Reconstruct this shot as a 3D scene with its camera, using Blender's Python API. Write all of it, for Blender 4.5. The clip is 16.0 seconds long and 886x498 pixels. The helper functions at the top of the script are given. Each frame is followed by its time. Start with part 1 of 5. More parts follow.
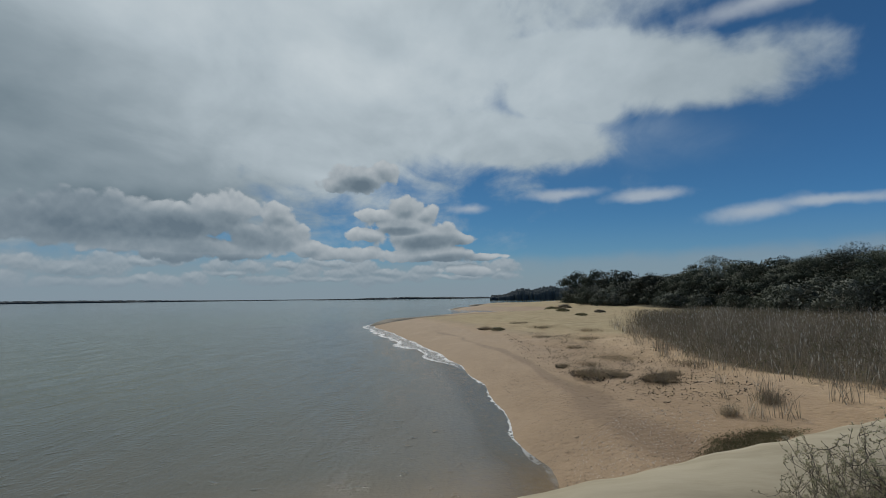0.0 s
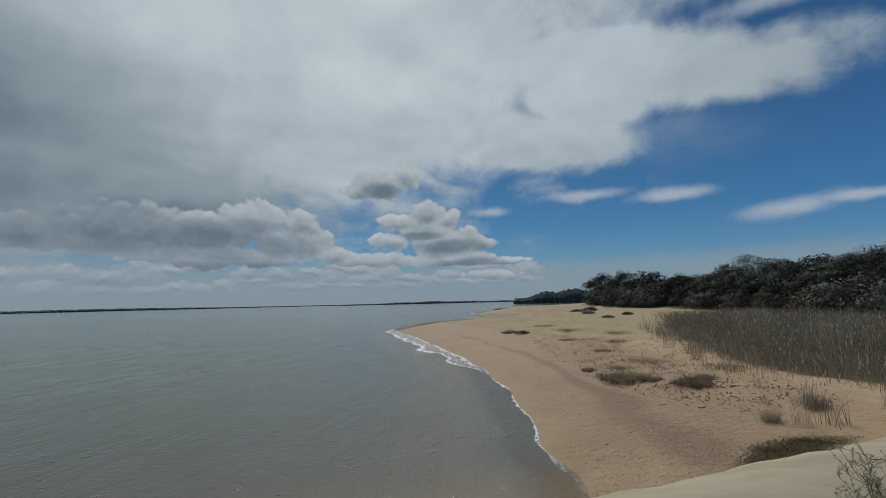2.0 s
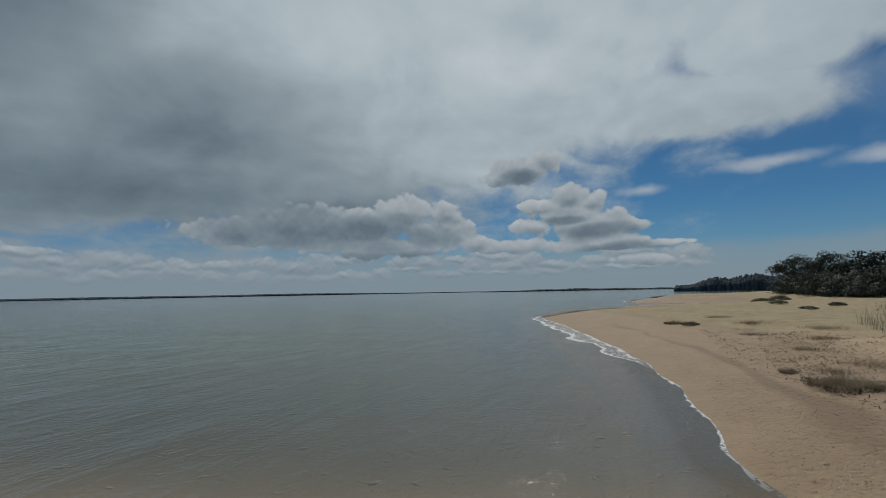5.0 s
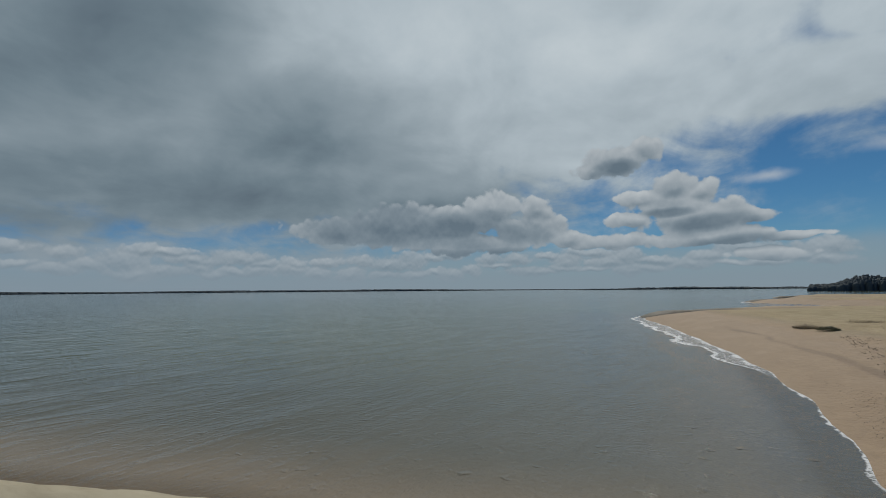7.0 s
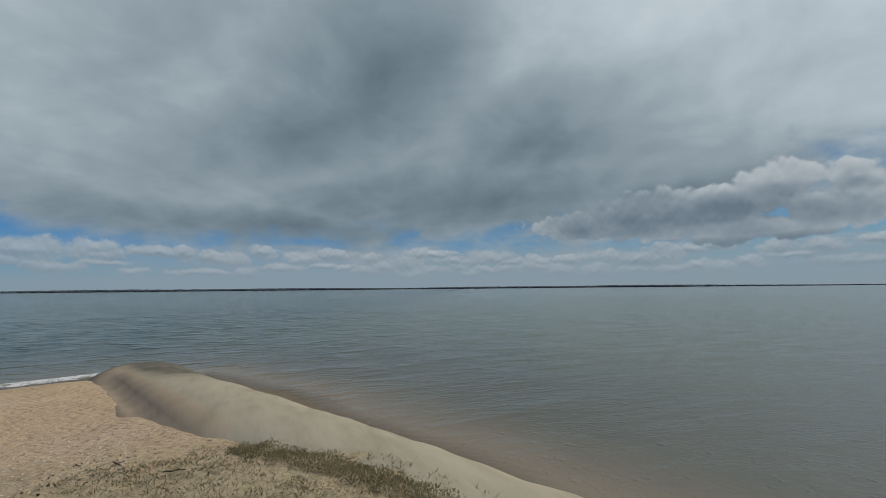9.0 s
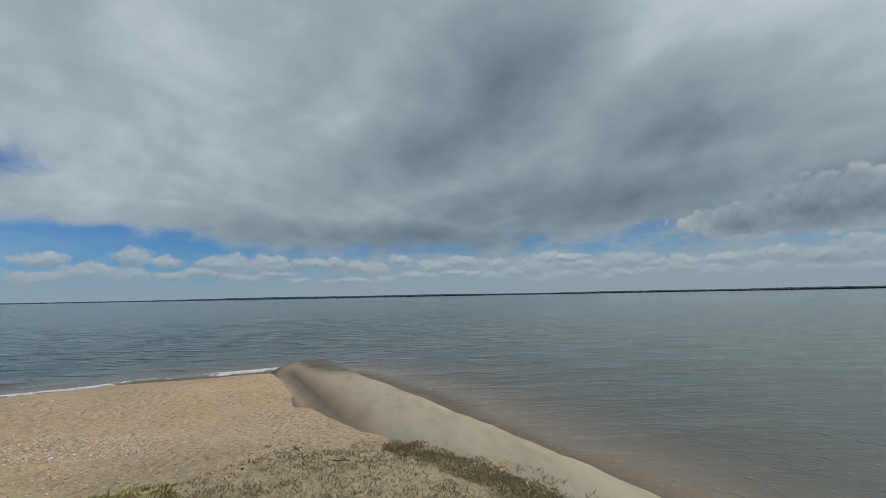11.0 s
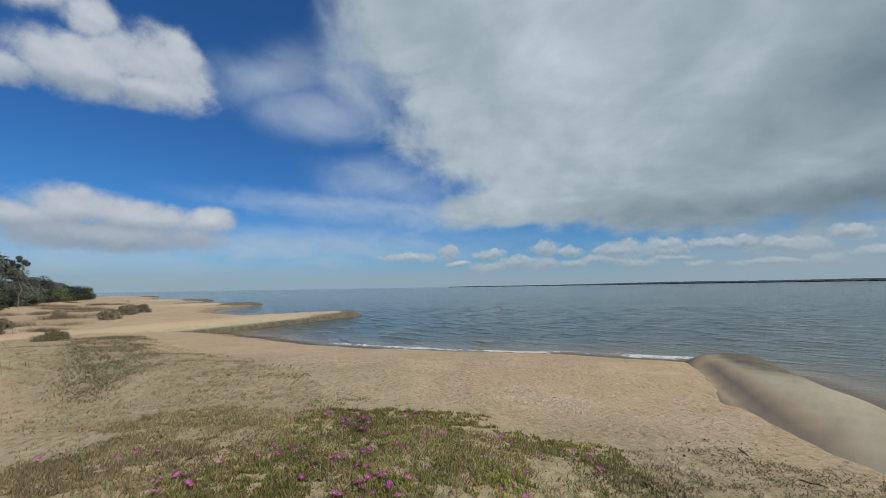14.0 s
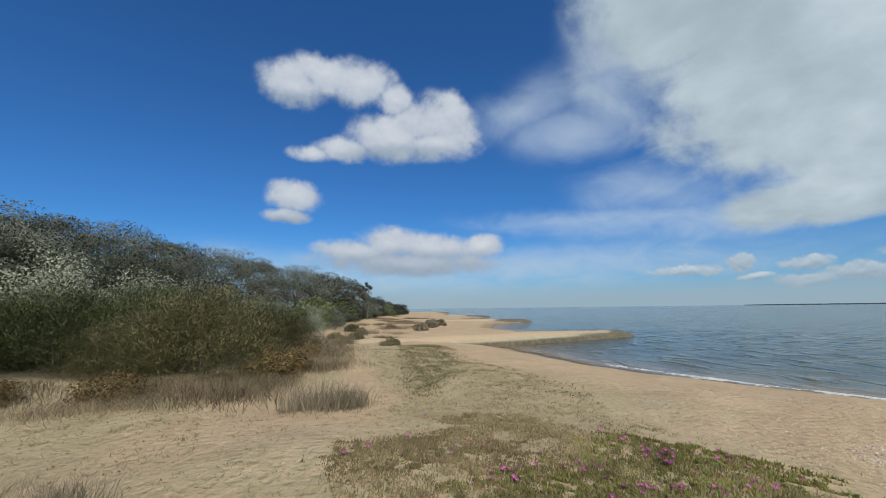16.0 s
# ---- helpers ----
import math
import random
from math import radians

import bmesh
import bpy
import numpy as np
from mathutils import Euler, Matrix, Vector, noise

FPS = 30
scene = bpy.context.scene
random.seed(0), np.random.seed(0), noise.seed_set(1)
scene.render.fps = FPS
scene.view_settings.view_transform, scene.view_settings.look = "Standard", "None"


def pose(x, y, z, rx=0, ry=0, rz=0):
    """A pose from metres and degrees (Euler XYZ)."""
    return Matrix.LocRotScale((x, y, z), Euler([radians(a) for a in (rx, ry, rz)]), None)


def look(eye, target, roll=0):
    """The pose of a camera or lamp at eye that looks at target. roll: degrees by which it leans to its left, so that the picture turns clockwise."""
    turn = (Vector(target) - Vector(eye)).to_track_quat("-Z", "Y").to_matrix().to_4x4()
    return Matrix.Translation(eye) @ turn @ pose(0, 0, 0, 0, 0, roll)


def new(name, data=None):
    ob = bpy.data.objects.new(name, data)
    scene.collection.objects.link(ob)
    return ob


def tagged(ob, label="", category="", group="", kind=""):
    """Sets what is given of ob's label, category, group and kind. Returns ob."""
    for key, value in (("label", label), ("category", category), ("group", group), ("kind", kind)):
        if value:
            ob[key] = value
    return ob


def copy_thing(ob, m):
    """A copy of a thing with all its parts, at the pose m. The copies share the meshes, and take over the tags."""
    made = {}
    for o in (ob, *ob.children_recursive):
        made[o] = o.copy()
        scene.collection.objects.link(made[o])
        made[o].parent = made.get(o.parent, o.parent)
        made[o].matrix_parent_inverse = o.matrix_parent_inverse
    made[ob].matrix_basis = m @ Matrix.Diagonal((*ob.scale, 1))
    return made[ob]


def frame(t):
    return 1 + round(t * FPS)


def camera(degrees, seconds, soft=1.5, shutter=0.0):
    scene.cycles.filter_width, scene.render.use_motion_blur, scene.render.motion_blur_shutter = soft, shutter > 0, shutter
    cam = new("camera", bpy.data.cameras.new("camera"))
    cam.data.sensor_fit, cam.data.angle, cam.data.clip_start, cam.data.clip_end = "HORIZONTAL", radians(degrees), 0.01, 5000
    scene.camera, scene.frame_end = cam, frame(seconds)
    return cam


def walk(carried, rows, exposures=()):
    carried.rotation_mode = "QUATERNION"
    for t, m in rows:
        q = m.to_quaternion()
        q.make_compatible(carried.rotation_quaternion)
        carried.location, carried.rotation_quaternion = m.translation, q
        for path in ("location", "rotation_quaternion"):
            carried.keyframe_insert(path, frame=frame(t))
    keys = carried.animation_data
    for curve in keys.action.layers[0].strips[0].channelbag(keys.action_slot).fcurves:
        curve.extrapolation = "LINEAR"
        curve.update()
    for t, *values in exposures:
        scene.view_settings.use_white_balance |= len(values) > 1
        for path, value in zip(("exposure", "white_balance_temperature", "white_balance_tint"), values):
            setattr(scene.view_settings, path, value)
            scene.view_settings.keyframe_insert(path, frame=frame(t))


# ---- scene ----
cam = camera(93.3, 16.0, soft=0.8)
PATH = [
    (0.0, (0.000, -0.000, 3.000), (0.000, 9.932, 4.161), -0.72),
    (0.5, (0.012, 0.023, 3.000), (-0.126, 9.946, 4.228), -0.77),
    (1.0, (0.019, 0.054, 2.987), (-0.259, 9.972, 4.235), -0.98),
    (1.5, (0.035, 0.087, 2.982), (-0.337, 10.000, 4.245), -1.22),
    (2.0, (0.030, 0.120, 2.974), (-0.498, 10.025, 4.241), -1.40),
    (2.5, (0.028, 0.115, 2.967), (-0.710, 10.012, 4.195), -1.32),
    (3.0, (0.013, 0.101, 2.966), (-1.404, 9.932, 4.129), -1.01),
    (3.5, (-0.073, 0.087, 2.974), (-1.885, 9.860, 4.068), -0.95),
    (4.0, (-0.206, 0.076, 2.975), (-2.366, 9.787, 3.982), -0.87),
    (4.5, (-0.215, 0.173, 2.964), (-3.256, 9.646, 3.966), -1.19),
    (5.0, (-0.220, 0.197, 2.969), (-4.006, 9.396, 3.999), -1.09),
    (5.2, (-0.213, 0.198, 2.959), (-4.320, 9.256, 4.001), -0.87),
    (7.3, (-0.130, 0.150, 2.950), (-6.201, 8.030, 3.967), -0.67),
    (7.5, (-0.110, 0.145, 2.948), (-6.521, 7.746, 4.000), -0.78),
    (8.0, (-0.070, 0.130, 2.944), (-7.268, 6.992, 4.001), -0.42),
    (8.5, (-0.040, 0.115, 2.942), (-8.250, 5.733, 3.951), 0.09),
    (9.0, (-0.109, 0.054, 2.951), (-9.277, 3.937, 3.888), -0.56),
    (9.2, (-0.112, 0.043, 2.968), (-9.506, 3.342, 3.903), -1.02),
    (11.3, (-0.243, -0.043, 2.953), (-10.178, 0.286, 4.035), -0.69),
    (11.5, (-0.240, -0.049, 2.952), (-10.182, -0.276, 4.002), -0.50),
    (12.0, (-0.194, -0.127, 2.959), (-10.014, -1.731, 3.954), -0.57),
    (12.5, (-0.129, -0.225, 2.958), (-9.691, -3.021, 3.826), -0.33),
    (13.0, (-0.092, -0.278, 2.963), (-9.073, -4.609, 3.731), -0.64),
    (13.5, (-0.057, -0.266, 2.984), (-8.080, -6.179, 3.799), -1.05),
    (14.0, (-0.040, -0.270, 2.988), (-7.090, -7.304, 3.891), -0.90),
    (14.5, (-0.023, -0.276, 2.980), (-6.070, -8.176, 3.994), -0.28),
    (15.0, (0.020, -0.279, 2.993), (-4.543, -9.108, 4.103), -2.72),
    (15.5, (0.168, -0.250, 3.024), (-3.457, -9.483, 4.294), -2.07),
    (16.0, (0.364, -0.120, 3.071), (-1.405, -9.862, 4.471), -0.65),
]
walk(cam, [(t, look(eye, target, roll)) for t, eye, target, roll in PATH],
     exposures=[(0.0, -0.38), (3.0, -0.39), (4.5, -0.39), (5.0, -0.52), (8.0, -0.38), (8.5, -0.42), (9.0, -0.30), (11.3, -0.18), (12.5, -0.14), (13.0, -0.04), (14.5, 0.0), (16.0, 0.17)])

# ---------------------------------------------------------------- light
SUN_AZ, SUN_EL = 10.0, 49.0          # degrees left of the first view, above the horizon
sun_way = Vector((-math.sin(radians(SUN_AZ)) * math.cos(radians(SUN_EL)),
                  math.cos(radians(SUN_AZ)) * math.cos(radians(SUN_EL)), math.sin(radians(SUN_EL))))
sun_data = bpy.data.lights.new("sun", "SUN")
sun_data.energy, sun_data.angle, sun_data.color = 2.8, radians(1.5), (1.0, 0.96, 0.88)
sun = new("sun", sun_data)
sun.matrix_world = Matrix.Translation((0, 0, 60)) @ sun_way.to_track_quat("Z", "Y").to_matrix().to_4x4()


class Tree:
    """Short calls for building a node tree."""

    def __init__(self, tree):
        self.t = tree
        tree.nodes.clear()

    def node(self, kind, ins=None, **props):
        n = self.t.nodes.new(kind)
        if "operation" in props:
            n.operation = props["operation"]
        if "use_clamp" in props:
            n.use_clamp = props["use_clamp"]
        if "interpolation_type" in props:
            n.interpolation_type = props["interpolation_type"]
        if "rotation_type" in props:
            n.rotation_type = props["rotation_type"]
        if "vector_type" in props:
            n.vector_type = props["vector_type"]
        if "gradient_type" in props:
            n.gradient_type = props["gradient_type"]
        if "feature" in props:
            n.feature = props["feature"]
        if "attribute_name" in props:
            n.attribute_name = props["attribute_name"]
        for k, v in (ins or {}).items():
            if isinstance(v, bpy.types.NodeSocket):
                self.t.links.new(v, n.inputs[k])
            else:
                n.inputs[k].default_value = v
        return n

    def math(self, op, a, b=0.0, c=0.0, clamp=False):
        return self.node("ShaderNodeMath", {0: a, 1: b, 2: c}, operation=op, use_clamp=clamp).outputs[0]

    def vmath(self, op, a, b=(0, 0, 0), scale=None):
        ins = {0: a, 1: b}
        if scale is not None:
            ins = {0: a, "Scale": scale}
        return self.node("ShaderNodeVectorMath", ins, operation=op).outputs[0]

    def step(self, v, lo, hi, a=0.0, b=1.0):
        return self.node("ShaderNodeMapRange", {0: v, 1: lo, 2: hi, 3: a, 4: b}, interpolation_type="SMOOTHSTEP").outputs[0]

    def noise(self, vec, scale, detail=5.0, rough=0.55, dist=0.0):
        return self.node("ShaderNodeTexNoise", {"Vector": vec, "Scale": scale, "Detail": detail, "Roughness": rough, "Distortion": dist})

    def mix(self, f, a, b, mode="MIX"):
        n = self.t.nodes.new("ShaderNodeMix")
        n.data_type, n.blend_type = "RGBA", mode
        for sock, v in ((n.inputs[0], f), (n.inputs[6], a), (n.inputs[7], b)):
            if isinstance(v, bpy.types.NodeSocket):
                self.t.links.new(v, sock)
            else:
                sock.default_value = v if not isinstance(v, tuple) or len(v) == 4 else (*v, 1)
        return n.outputs[2]

    def ramp(self, v, stops):
        n = self.node("ShaderNodeValToRGB", {0: v})
        e = n.color_ramp.elements
        while len(e) < len(stops):
            e.new(0.5)
        for el, (p, c) in zip(e, stops):
            el.position, el.color = p, (*c, 1)
        return n.outputs[0]


# ---------------------------------------------------------------- sky
# Cloud masses: azimuth (left of the first view), elevation, half width, half height, tilt, in degrees
DECK = [(58, 42, 76, 36, 0), (80, 22, 46, 15.5, 0), (-22, 27.5, 21, 4.4, 11), (-7, 20.6, 16, 3.6, 7), (-17, 24.4, 9, 3.0, 10), (60, 12.5, 17, 5.0, 0), (18, 24, 27, 8.5, 0),
        (6, 31, 18, 9, 0), (119, 24, 21, 13, 0), (118, 11, 16, 3.4, 0), (100, 14, 28, 7.5, 0), (44, 14, 22, 5.0, 0), (128, 36, 20, 12, 0)]
BRIGHT = [(36, 32, 22, 11, 0), (100, 19, 16, 7, 0), (4, 25, 24, 9, 0), (16, 27, 10, 7, 0), (-14, 25, 10, 4, 0), (112, 27, 10, 8, 0)]
DARK = [(74, 27, 15, 9, -25), (88, 20, 16, 5, -20), (60, 12, 30, 5, 0), (88, 8.5, 26, 2.4, 0), (36, 11, 16, 3, 0), (52, 19, 16, 7, 0)]
CUMULUS = [(5.4, 12.3, 3.1, 1.7, 0), (9.4, 11.2, 3.4, 1.2, 0), (2.2, 11.4, 2.0, 1.1, 0), (6.3, 10.2, 5.0, 2.2, 0), (3.2, 7.9, 6.4, 2.2, 0), (10.8, 8.6, 2.8, 0.9, 0), (-2.6, 7.7, 2.4, 0.9, 0),
           (2.0, 5.8, 8.0, 1.2, 0), (12.6, 6.1, 6.5, 1.0, 0), (-5.4, 5.5, 3.6, 0.6, 0), (-3.8, 3.6, 4.2, 0.9, 0), (11.4, 16.0, 4.2, 2.1, 0), (8.2, 16.7, 2.8, 1.8, 0), (14.2, 15.2, 2.6, 1.2, 0),
           (27.6, 11.3, 5.4, 2.2, 0), (21.8, 10.6, 2.2, 1.8, 0), (23.4, 7.9, 5.6, 2.4, 0), (18.2, 6.7, 3.2, 1.2, 0), (33, 9.4, 8.0, 2.8, 0), (41, 8.8, 8.0, 2.6, 0), (48, 8.0, 8.0, 2.2, 0), (30, 6.4, 12, 1.8, 0)]
row = random.Random(12)
HEAPS = []
for base, tall, far in ((4.2, 1.15, 112), (2.6, 0.8, 134)):
    a = -8.0
    while a < far:
        HEAPS.append((a, base + row.uniform(-0.7, 0.7), row.uniform(1.4, 4.2), tall * row.uniform(0.5, 1.25), 0))
        a += row.uniform(1.6, 5.2)
HEAPS += [(139.5, 4.0, 4.0, 0.7, 0), (134.4, 4.6, 1.6, 1.1, 0), (128.8, 4.4, 2.4, 0.8, 0), (121.2, 4.8, 2.0, 1.3, 0), (117.8, 4.2, 2.0, 0.8, 0), (112.2, 4.3, 2.2, 0.9, 0), (107.4, 4.9, 2.6, 1.1, 0)]
PUFF = [(190.4, 28.0, 4.0, 2.5, 0), (186.2, 30.0, 4.0, 2.2, 0), (181, 29.4, 4.2, 2.6, 0), (176.6, 27.6, 2.8, 1.8, 0), (171.6, 24.8, 5.6, 3.3, 0), (167.8, 26.2, 2.2, 2.4, 0),
        (170.4, 22.4, 5.6, 2.3, 0), (177, 22.8, 5.0, 3.0, 0), (183, 21.0, 4.4, 1.6, 0), (187.4, 20.2, 3.0, 1.1, 0),
        (189.4, 14.6, 3.4, 1.9, 0), (190.4, 12.0, 2.8, 0.9, 0), (176.6, 9.0, 5.0, 2.3, 0), (171, 8.4, 5.4, 1.8, 0), (164.2, 8.5, 3.0, 1.4, 0), (181.6, 7.6, 5.0, 1.8, 0), (174, 6.2, 12, 1.8, 0)]
WISP = [(-3.7, 12.1, 2.6, 0.7, 0), (-16.7, 13.4, 4.6, 0.7, 0), (-26.6, 12.4, 4.4, 0.8, 0), (-37, 9.3, 4.5, 1.0, -4), (-44, 9.4, 6, 0.6, 4), (-40, 30, 8, 1.2, 0)]
VEIL = [(156, 5.5, 24, 2.4, 0), (140, 10.8, 18, 1.6, 0), (150, 11.6, 12, 1.2, 0), (159, 26, 7, 2.6, -20), (152, 22.4, 7, 2.4, 0), (141, 14, 7, 3.6, 0), (147, 29, 4, 7, 0), (136, 10.4, 15, 2.4, 0), (185, 4, 30, 2.6, 0), (-14, 21, 14, 3.0, 8)]
BASES = [(36, 8.2, 13, 2.0, 0), (45, 9.4, 9, 3.2, 0), (1.5, 7.6, 4.5, 0.8, 0), (-1.5, 5.0, 4.0, 0.7, 0), (6.0, 9.2, 2.6, 0.5, 0), (30, 4.6, 11, 0.9, 0), (11.5, 15.2, 2.6, 0.9, 0),
         (176, 5.4, 15, 1.9, 0), (176, 20.6, 7, 1.2, 0), (188, 26.4, 6, 1.0, 0), (190, 11.6, 3, 0.8, 0)]

world = bpy.data.worlds.new("sky")
scene.world = world
world.use_nodes = True
W = Tree(world.node_tree)
way = W.node("ShaderNodeTexCoord").outputs["Generated"]
turned = W.node("ShaderNodeVectorRotate", {"Vector": way, "Angle": radians(-70)}, rotation_type="Z_AXIS").outputs[0]
sep = W.node("ShaderNodeSeparateXYZ", {0: turned})
az = W.math("MULTIPLY_ADD", W.math("ARCTAN2", W.math("MULTIPLY", sep.outputs[0], -1.0), sep.outputs[1]), 57.2958, 70.0)
el = W.math("MULTIPLY", W.math("ARCSINE", sep.outputs[2]), 57.2958)
place = W.node("ShaderNodeCombineXYZ", {0: az, 1: el}).outputs[0]


def centred(v, amount, add=0.0):
    return W.math("MULTIPLY_ADD", W.math("SUBTRACT", v, 0.5), amount, add)


def warped(at, along, scale, amount, detail, rough=0.55):
    n = W.noise(along, scale, detail, rough).outputs["Color"]
    off = W.vmath("MULTIPLY", W.vmath("SUBTRACT", n, (0.5, 0.5, 0.5)), (amount, amount * 0.55, 0))
    return W.vmath("ADD", at, off)


def masses(rows, at, spread=1.55):
    """One field out of many soft ellipses: 1 at their hearts, 0 outside."""
    total = None
    for a, e, hw, hh, tilt in rows:
        m = W.node("ShaderNodeMapping", {"Vector": at, "Location": (a, e, 0), "Rotation": (0, 0, radians(tilt)),
                                         "Scale": (hw * spread, hh * spread, 1)}, vector_type="TEXTURE").outputs[0]
        g = W.node("ShaderNodeTexGradient", {0: m}, gradient_type="SPHERICAL").outputs[1]
        total = g if total is None else W.math("SMOOTH_MAX", total, g, 0.10)
    return total


def heaped(rows, at, along, size, knobs, fray):
    """How thick a heaped cloud is: soft ellipses with rounded knobs and a frayed edge."""
    field = masses(rows, warped(at, along, size * 0.5, 3.2, 2.5))
    bent = W.vmath("ADD", along, W.vmath("SCALE", W.noise(along, size * 1.6, 3.0).outputs["Color"], scale=0.35 / size))
    cell = W.node("ShaderNodeTexVoronoi", {"Vector": bent, "Scale": size, "Detail": 2.5, "Roughness": 0.55, "Smoothness": 0.35}, feature="SMOOTH_F1").outputs["Distance"]
    rough = W.noise(along, size * 2.4, 5.0, 0.6).outputs[0]
    return W.math("ADD", W.math("ADD", field, centred(cell, -knobs)), centred(rough, fray)), field


soft_at = warped(place, way, 3.0, 11.0, 5.0)
# The high layer is seen in perspective: its grain lies in a plane overhead
lift = W.math("ADD", W.math("MAXIMUM", sep.outputs[2], 0.0), 0.30)
plane = W.node("ShaderNodeCombineXYZ", {0: W.math("DIVIDE", sep.outputs[0], lift), 1: W.math("DIVIDE", sep.outputs[1], lift)}).outputs[0]
ahead = W.vmath("ADD", plane, (0.07, 0.03, 0.0))
streak = W.noise(plane, 1.5, 6.0, 0.55, 0.3).outputs[0]
relief = W.math("SUBTRACT", W.noise(plane, 2.6, 5.0, 0.52, 0.3).outputs[0], W.noise(ahead, 2.6, 5.0, 0.52, 0.3).outputs[0])
swell = W.noise(plane, 0.6, 3.0, 0.5).outputs[0]
fibre = W.noise(plane, 3.6, 7.0, 0.56, 0.6).outputs[0]
puffs = W.noise(way, 11.0, 6.0, 0.55, 0.2).outputs[0]

deck_field = masses(DECK, soft_at)
ragged = W.math("ADD", W.math("ADD", centred(fibre, 0.42), centred(puffs, 0.30)), W.math("ADD", centred(streak, 0.40), deck_field))
deck = W.math("MULTIPLY", W.step(ragged, 0.20, 0.48), W.step(deck_field, 0.06, 0.24))
dark_field = masses(DARK, soft_at)
glow = W.math("MAXIMUM", W.node("ShaderNodeVectorMath", {0: way, 1: tuple(sun_way)}, operation="DOT_PRODUCT").outputs["Value"], 0.0)
tone = W.math("ADD", centred(streak, 0.36, 0.60), centred(fibre, 0.14))
tone = W.math("ADD", tone, centred(swell, 0.45))
tone = W.math("ADD", W.math("MULTIPLY_ADD", relief, 0.50, tone), centred(puffs, 0.12))
tone = W.math("MULTIPLY_ADD", W.math("MULTIPLY", dark_field, W.math("MULTIPLY_ADD", streak, 1.2, 0.4)), -0.48, tone)
tone = W.math("MULTIPLY_ADD", masses(BRIGHT, soft_at), 0.18, tone)
tone = W.math("MULTIPLY_ADD", W.math("POWER", glow, 4.0), 0.36, tone)
deck_colour = W.ramp(W.math("MULTIPLY", tone, 0.8), [(0.0, (0.118, 0.160, 0.202)), (0.24, (0.214, 0.278, 0.322)), (0.48, (0.352, 0.421, 0.466)), (0.72, (0.575, 0.648, 0.693)), (0.82, (0.67, 0.735, 0.77)), (1.0, (0.86, 0.91, 0.93))])
# the veiled sun brightens the cloud round it
deck_colour = W.mix(W.math("POWER", glow, 150.0), deck_colour, (2.6, 2.55, 2.4))

# heaped clouds: what faces upwards catches the sun, undersides and thick hearts lie in their own shade
up_way, up_place = W.vmath("ADD", way, (0.0, 0.0, 0.011)), W.vmath("ADD", place, (0.0, 0.65, 0.0))
cum_thick, cum_field = heaped(CUMULUS, place, way, 17.0, 0.40, 0.26)
cum_above, _ = heaped(CUMULUS, up_place, up_way, 17.0, 0.40, 0.26)
cum = W.math("MULTIPLY", W.step(cum_thick, 0.16, 0.30), W.step(cum_field, 0.10, 0.24))
base_field = W.step(W.math("ADD", centred(puffs, 0.35), masses(BASES, warped(place, way, 8.0, 3.0, 3.0), 1.8)), 0.08, 0.72)
cum_tone = W.math("MULTIPLY_ADD", W.math("SUBTRACT", cum_thick, cum_above), 0.80, centred(puffs, 0.30, 0.62))
cum_tone = W.math("MULTIPLY_ADD", base_field, -0.40, cum_tone)
cum_tone = W.math("MULTIPLY_ADD", W.step(cum_thick, 0.30, 0.90), W.math("MULTIPLY_ADD", glow, -0.30, -0.02), cum_tone)
HEAP_TONES = [(0.0, (0.160, 0.220, 0.275)), (0.35, (0.272, 0.340, 0.395)), (0.7, (0.455, 0.515, 0.560)), (1.0, (0.63, 0.68, 0.71))]
cum_colour = W.ramp(cum_tone, HEAP_TONES)
# the long low rows far out over the bay
low_thick, low_field = heaped(HEAPS, place, way, 30.0, 0.34, 0.30)
low_above, _ = heaped(HEAPS, W.vmath("ADD", place, (0.0, 0.35, 0.0)), W.vmath("ADD", way, (0.0, 0.0, 0.006)), 30.0, 0.34, 0.30)
low = W.math("MULTIPLY", W.step(low_thick, 0.10, 0.42), W.step(low_field, 0.08, 0.24, 0.0, 0.80))
low_colour = W.ramp(W.math("MULTIPLY_ADD", W.math("SUBTRACT", low_thick, low_above), 0.75, centred(puffs, 0.35, 0.52)), HEAP_TONES)
bank = W.math("MULTIPLY", W.step(W.math("ADD", centred(puffs, 0.7), W.math("MULTIPLY", W.step(el, 7.5, 3.2), W.step(az, 128.0, 92.0))), 0.25, 0.95), 0.62)

puff_thick, puff_field = heaped(PUFF, place, way, 9.0, 0.30, 0.72)
puff_above, _ = heaped(PUFF, up_place, up_way, 9.0, 0.30, 0.72)
puff = W.math("MULTIPLY", W.step(puff_thick, 0.0, 0.50), W.step(puff_field, 0.05, 0.30))
puff_tone = W.math("MULTIPLY_ADD", W.math("SUBTRACT", puff_thick, puff_above), 0.40, W.math("MULTIPLY_ADD", W.step(puff_thick, 0.1, 0.9), 0.22, centred(puffs, 0.25, 0.52)))
puff_tone = W.math("MULTIPLY_ADD", base_field, -0.36, puff_tone)
puff_colour = W.ramp(puff_tone, [(0.0, (0.230, 0.300, 0.385)), (0.4, (0.355, 0.415, 0.500)), (0.75, (0.49, 0.535, 0.600)), (1.0, (0.60, 0.635, 0.67))])

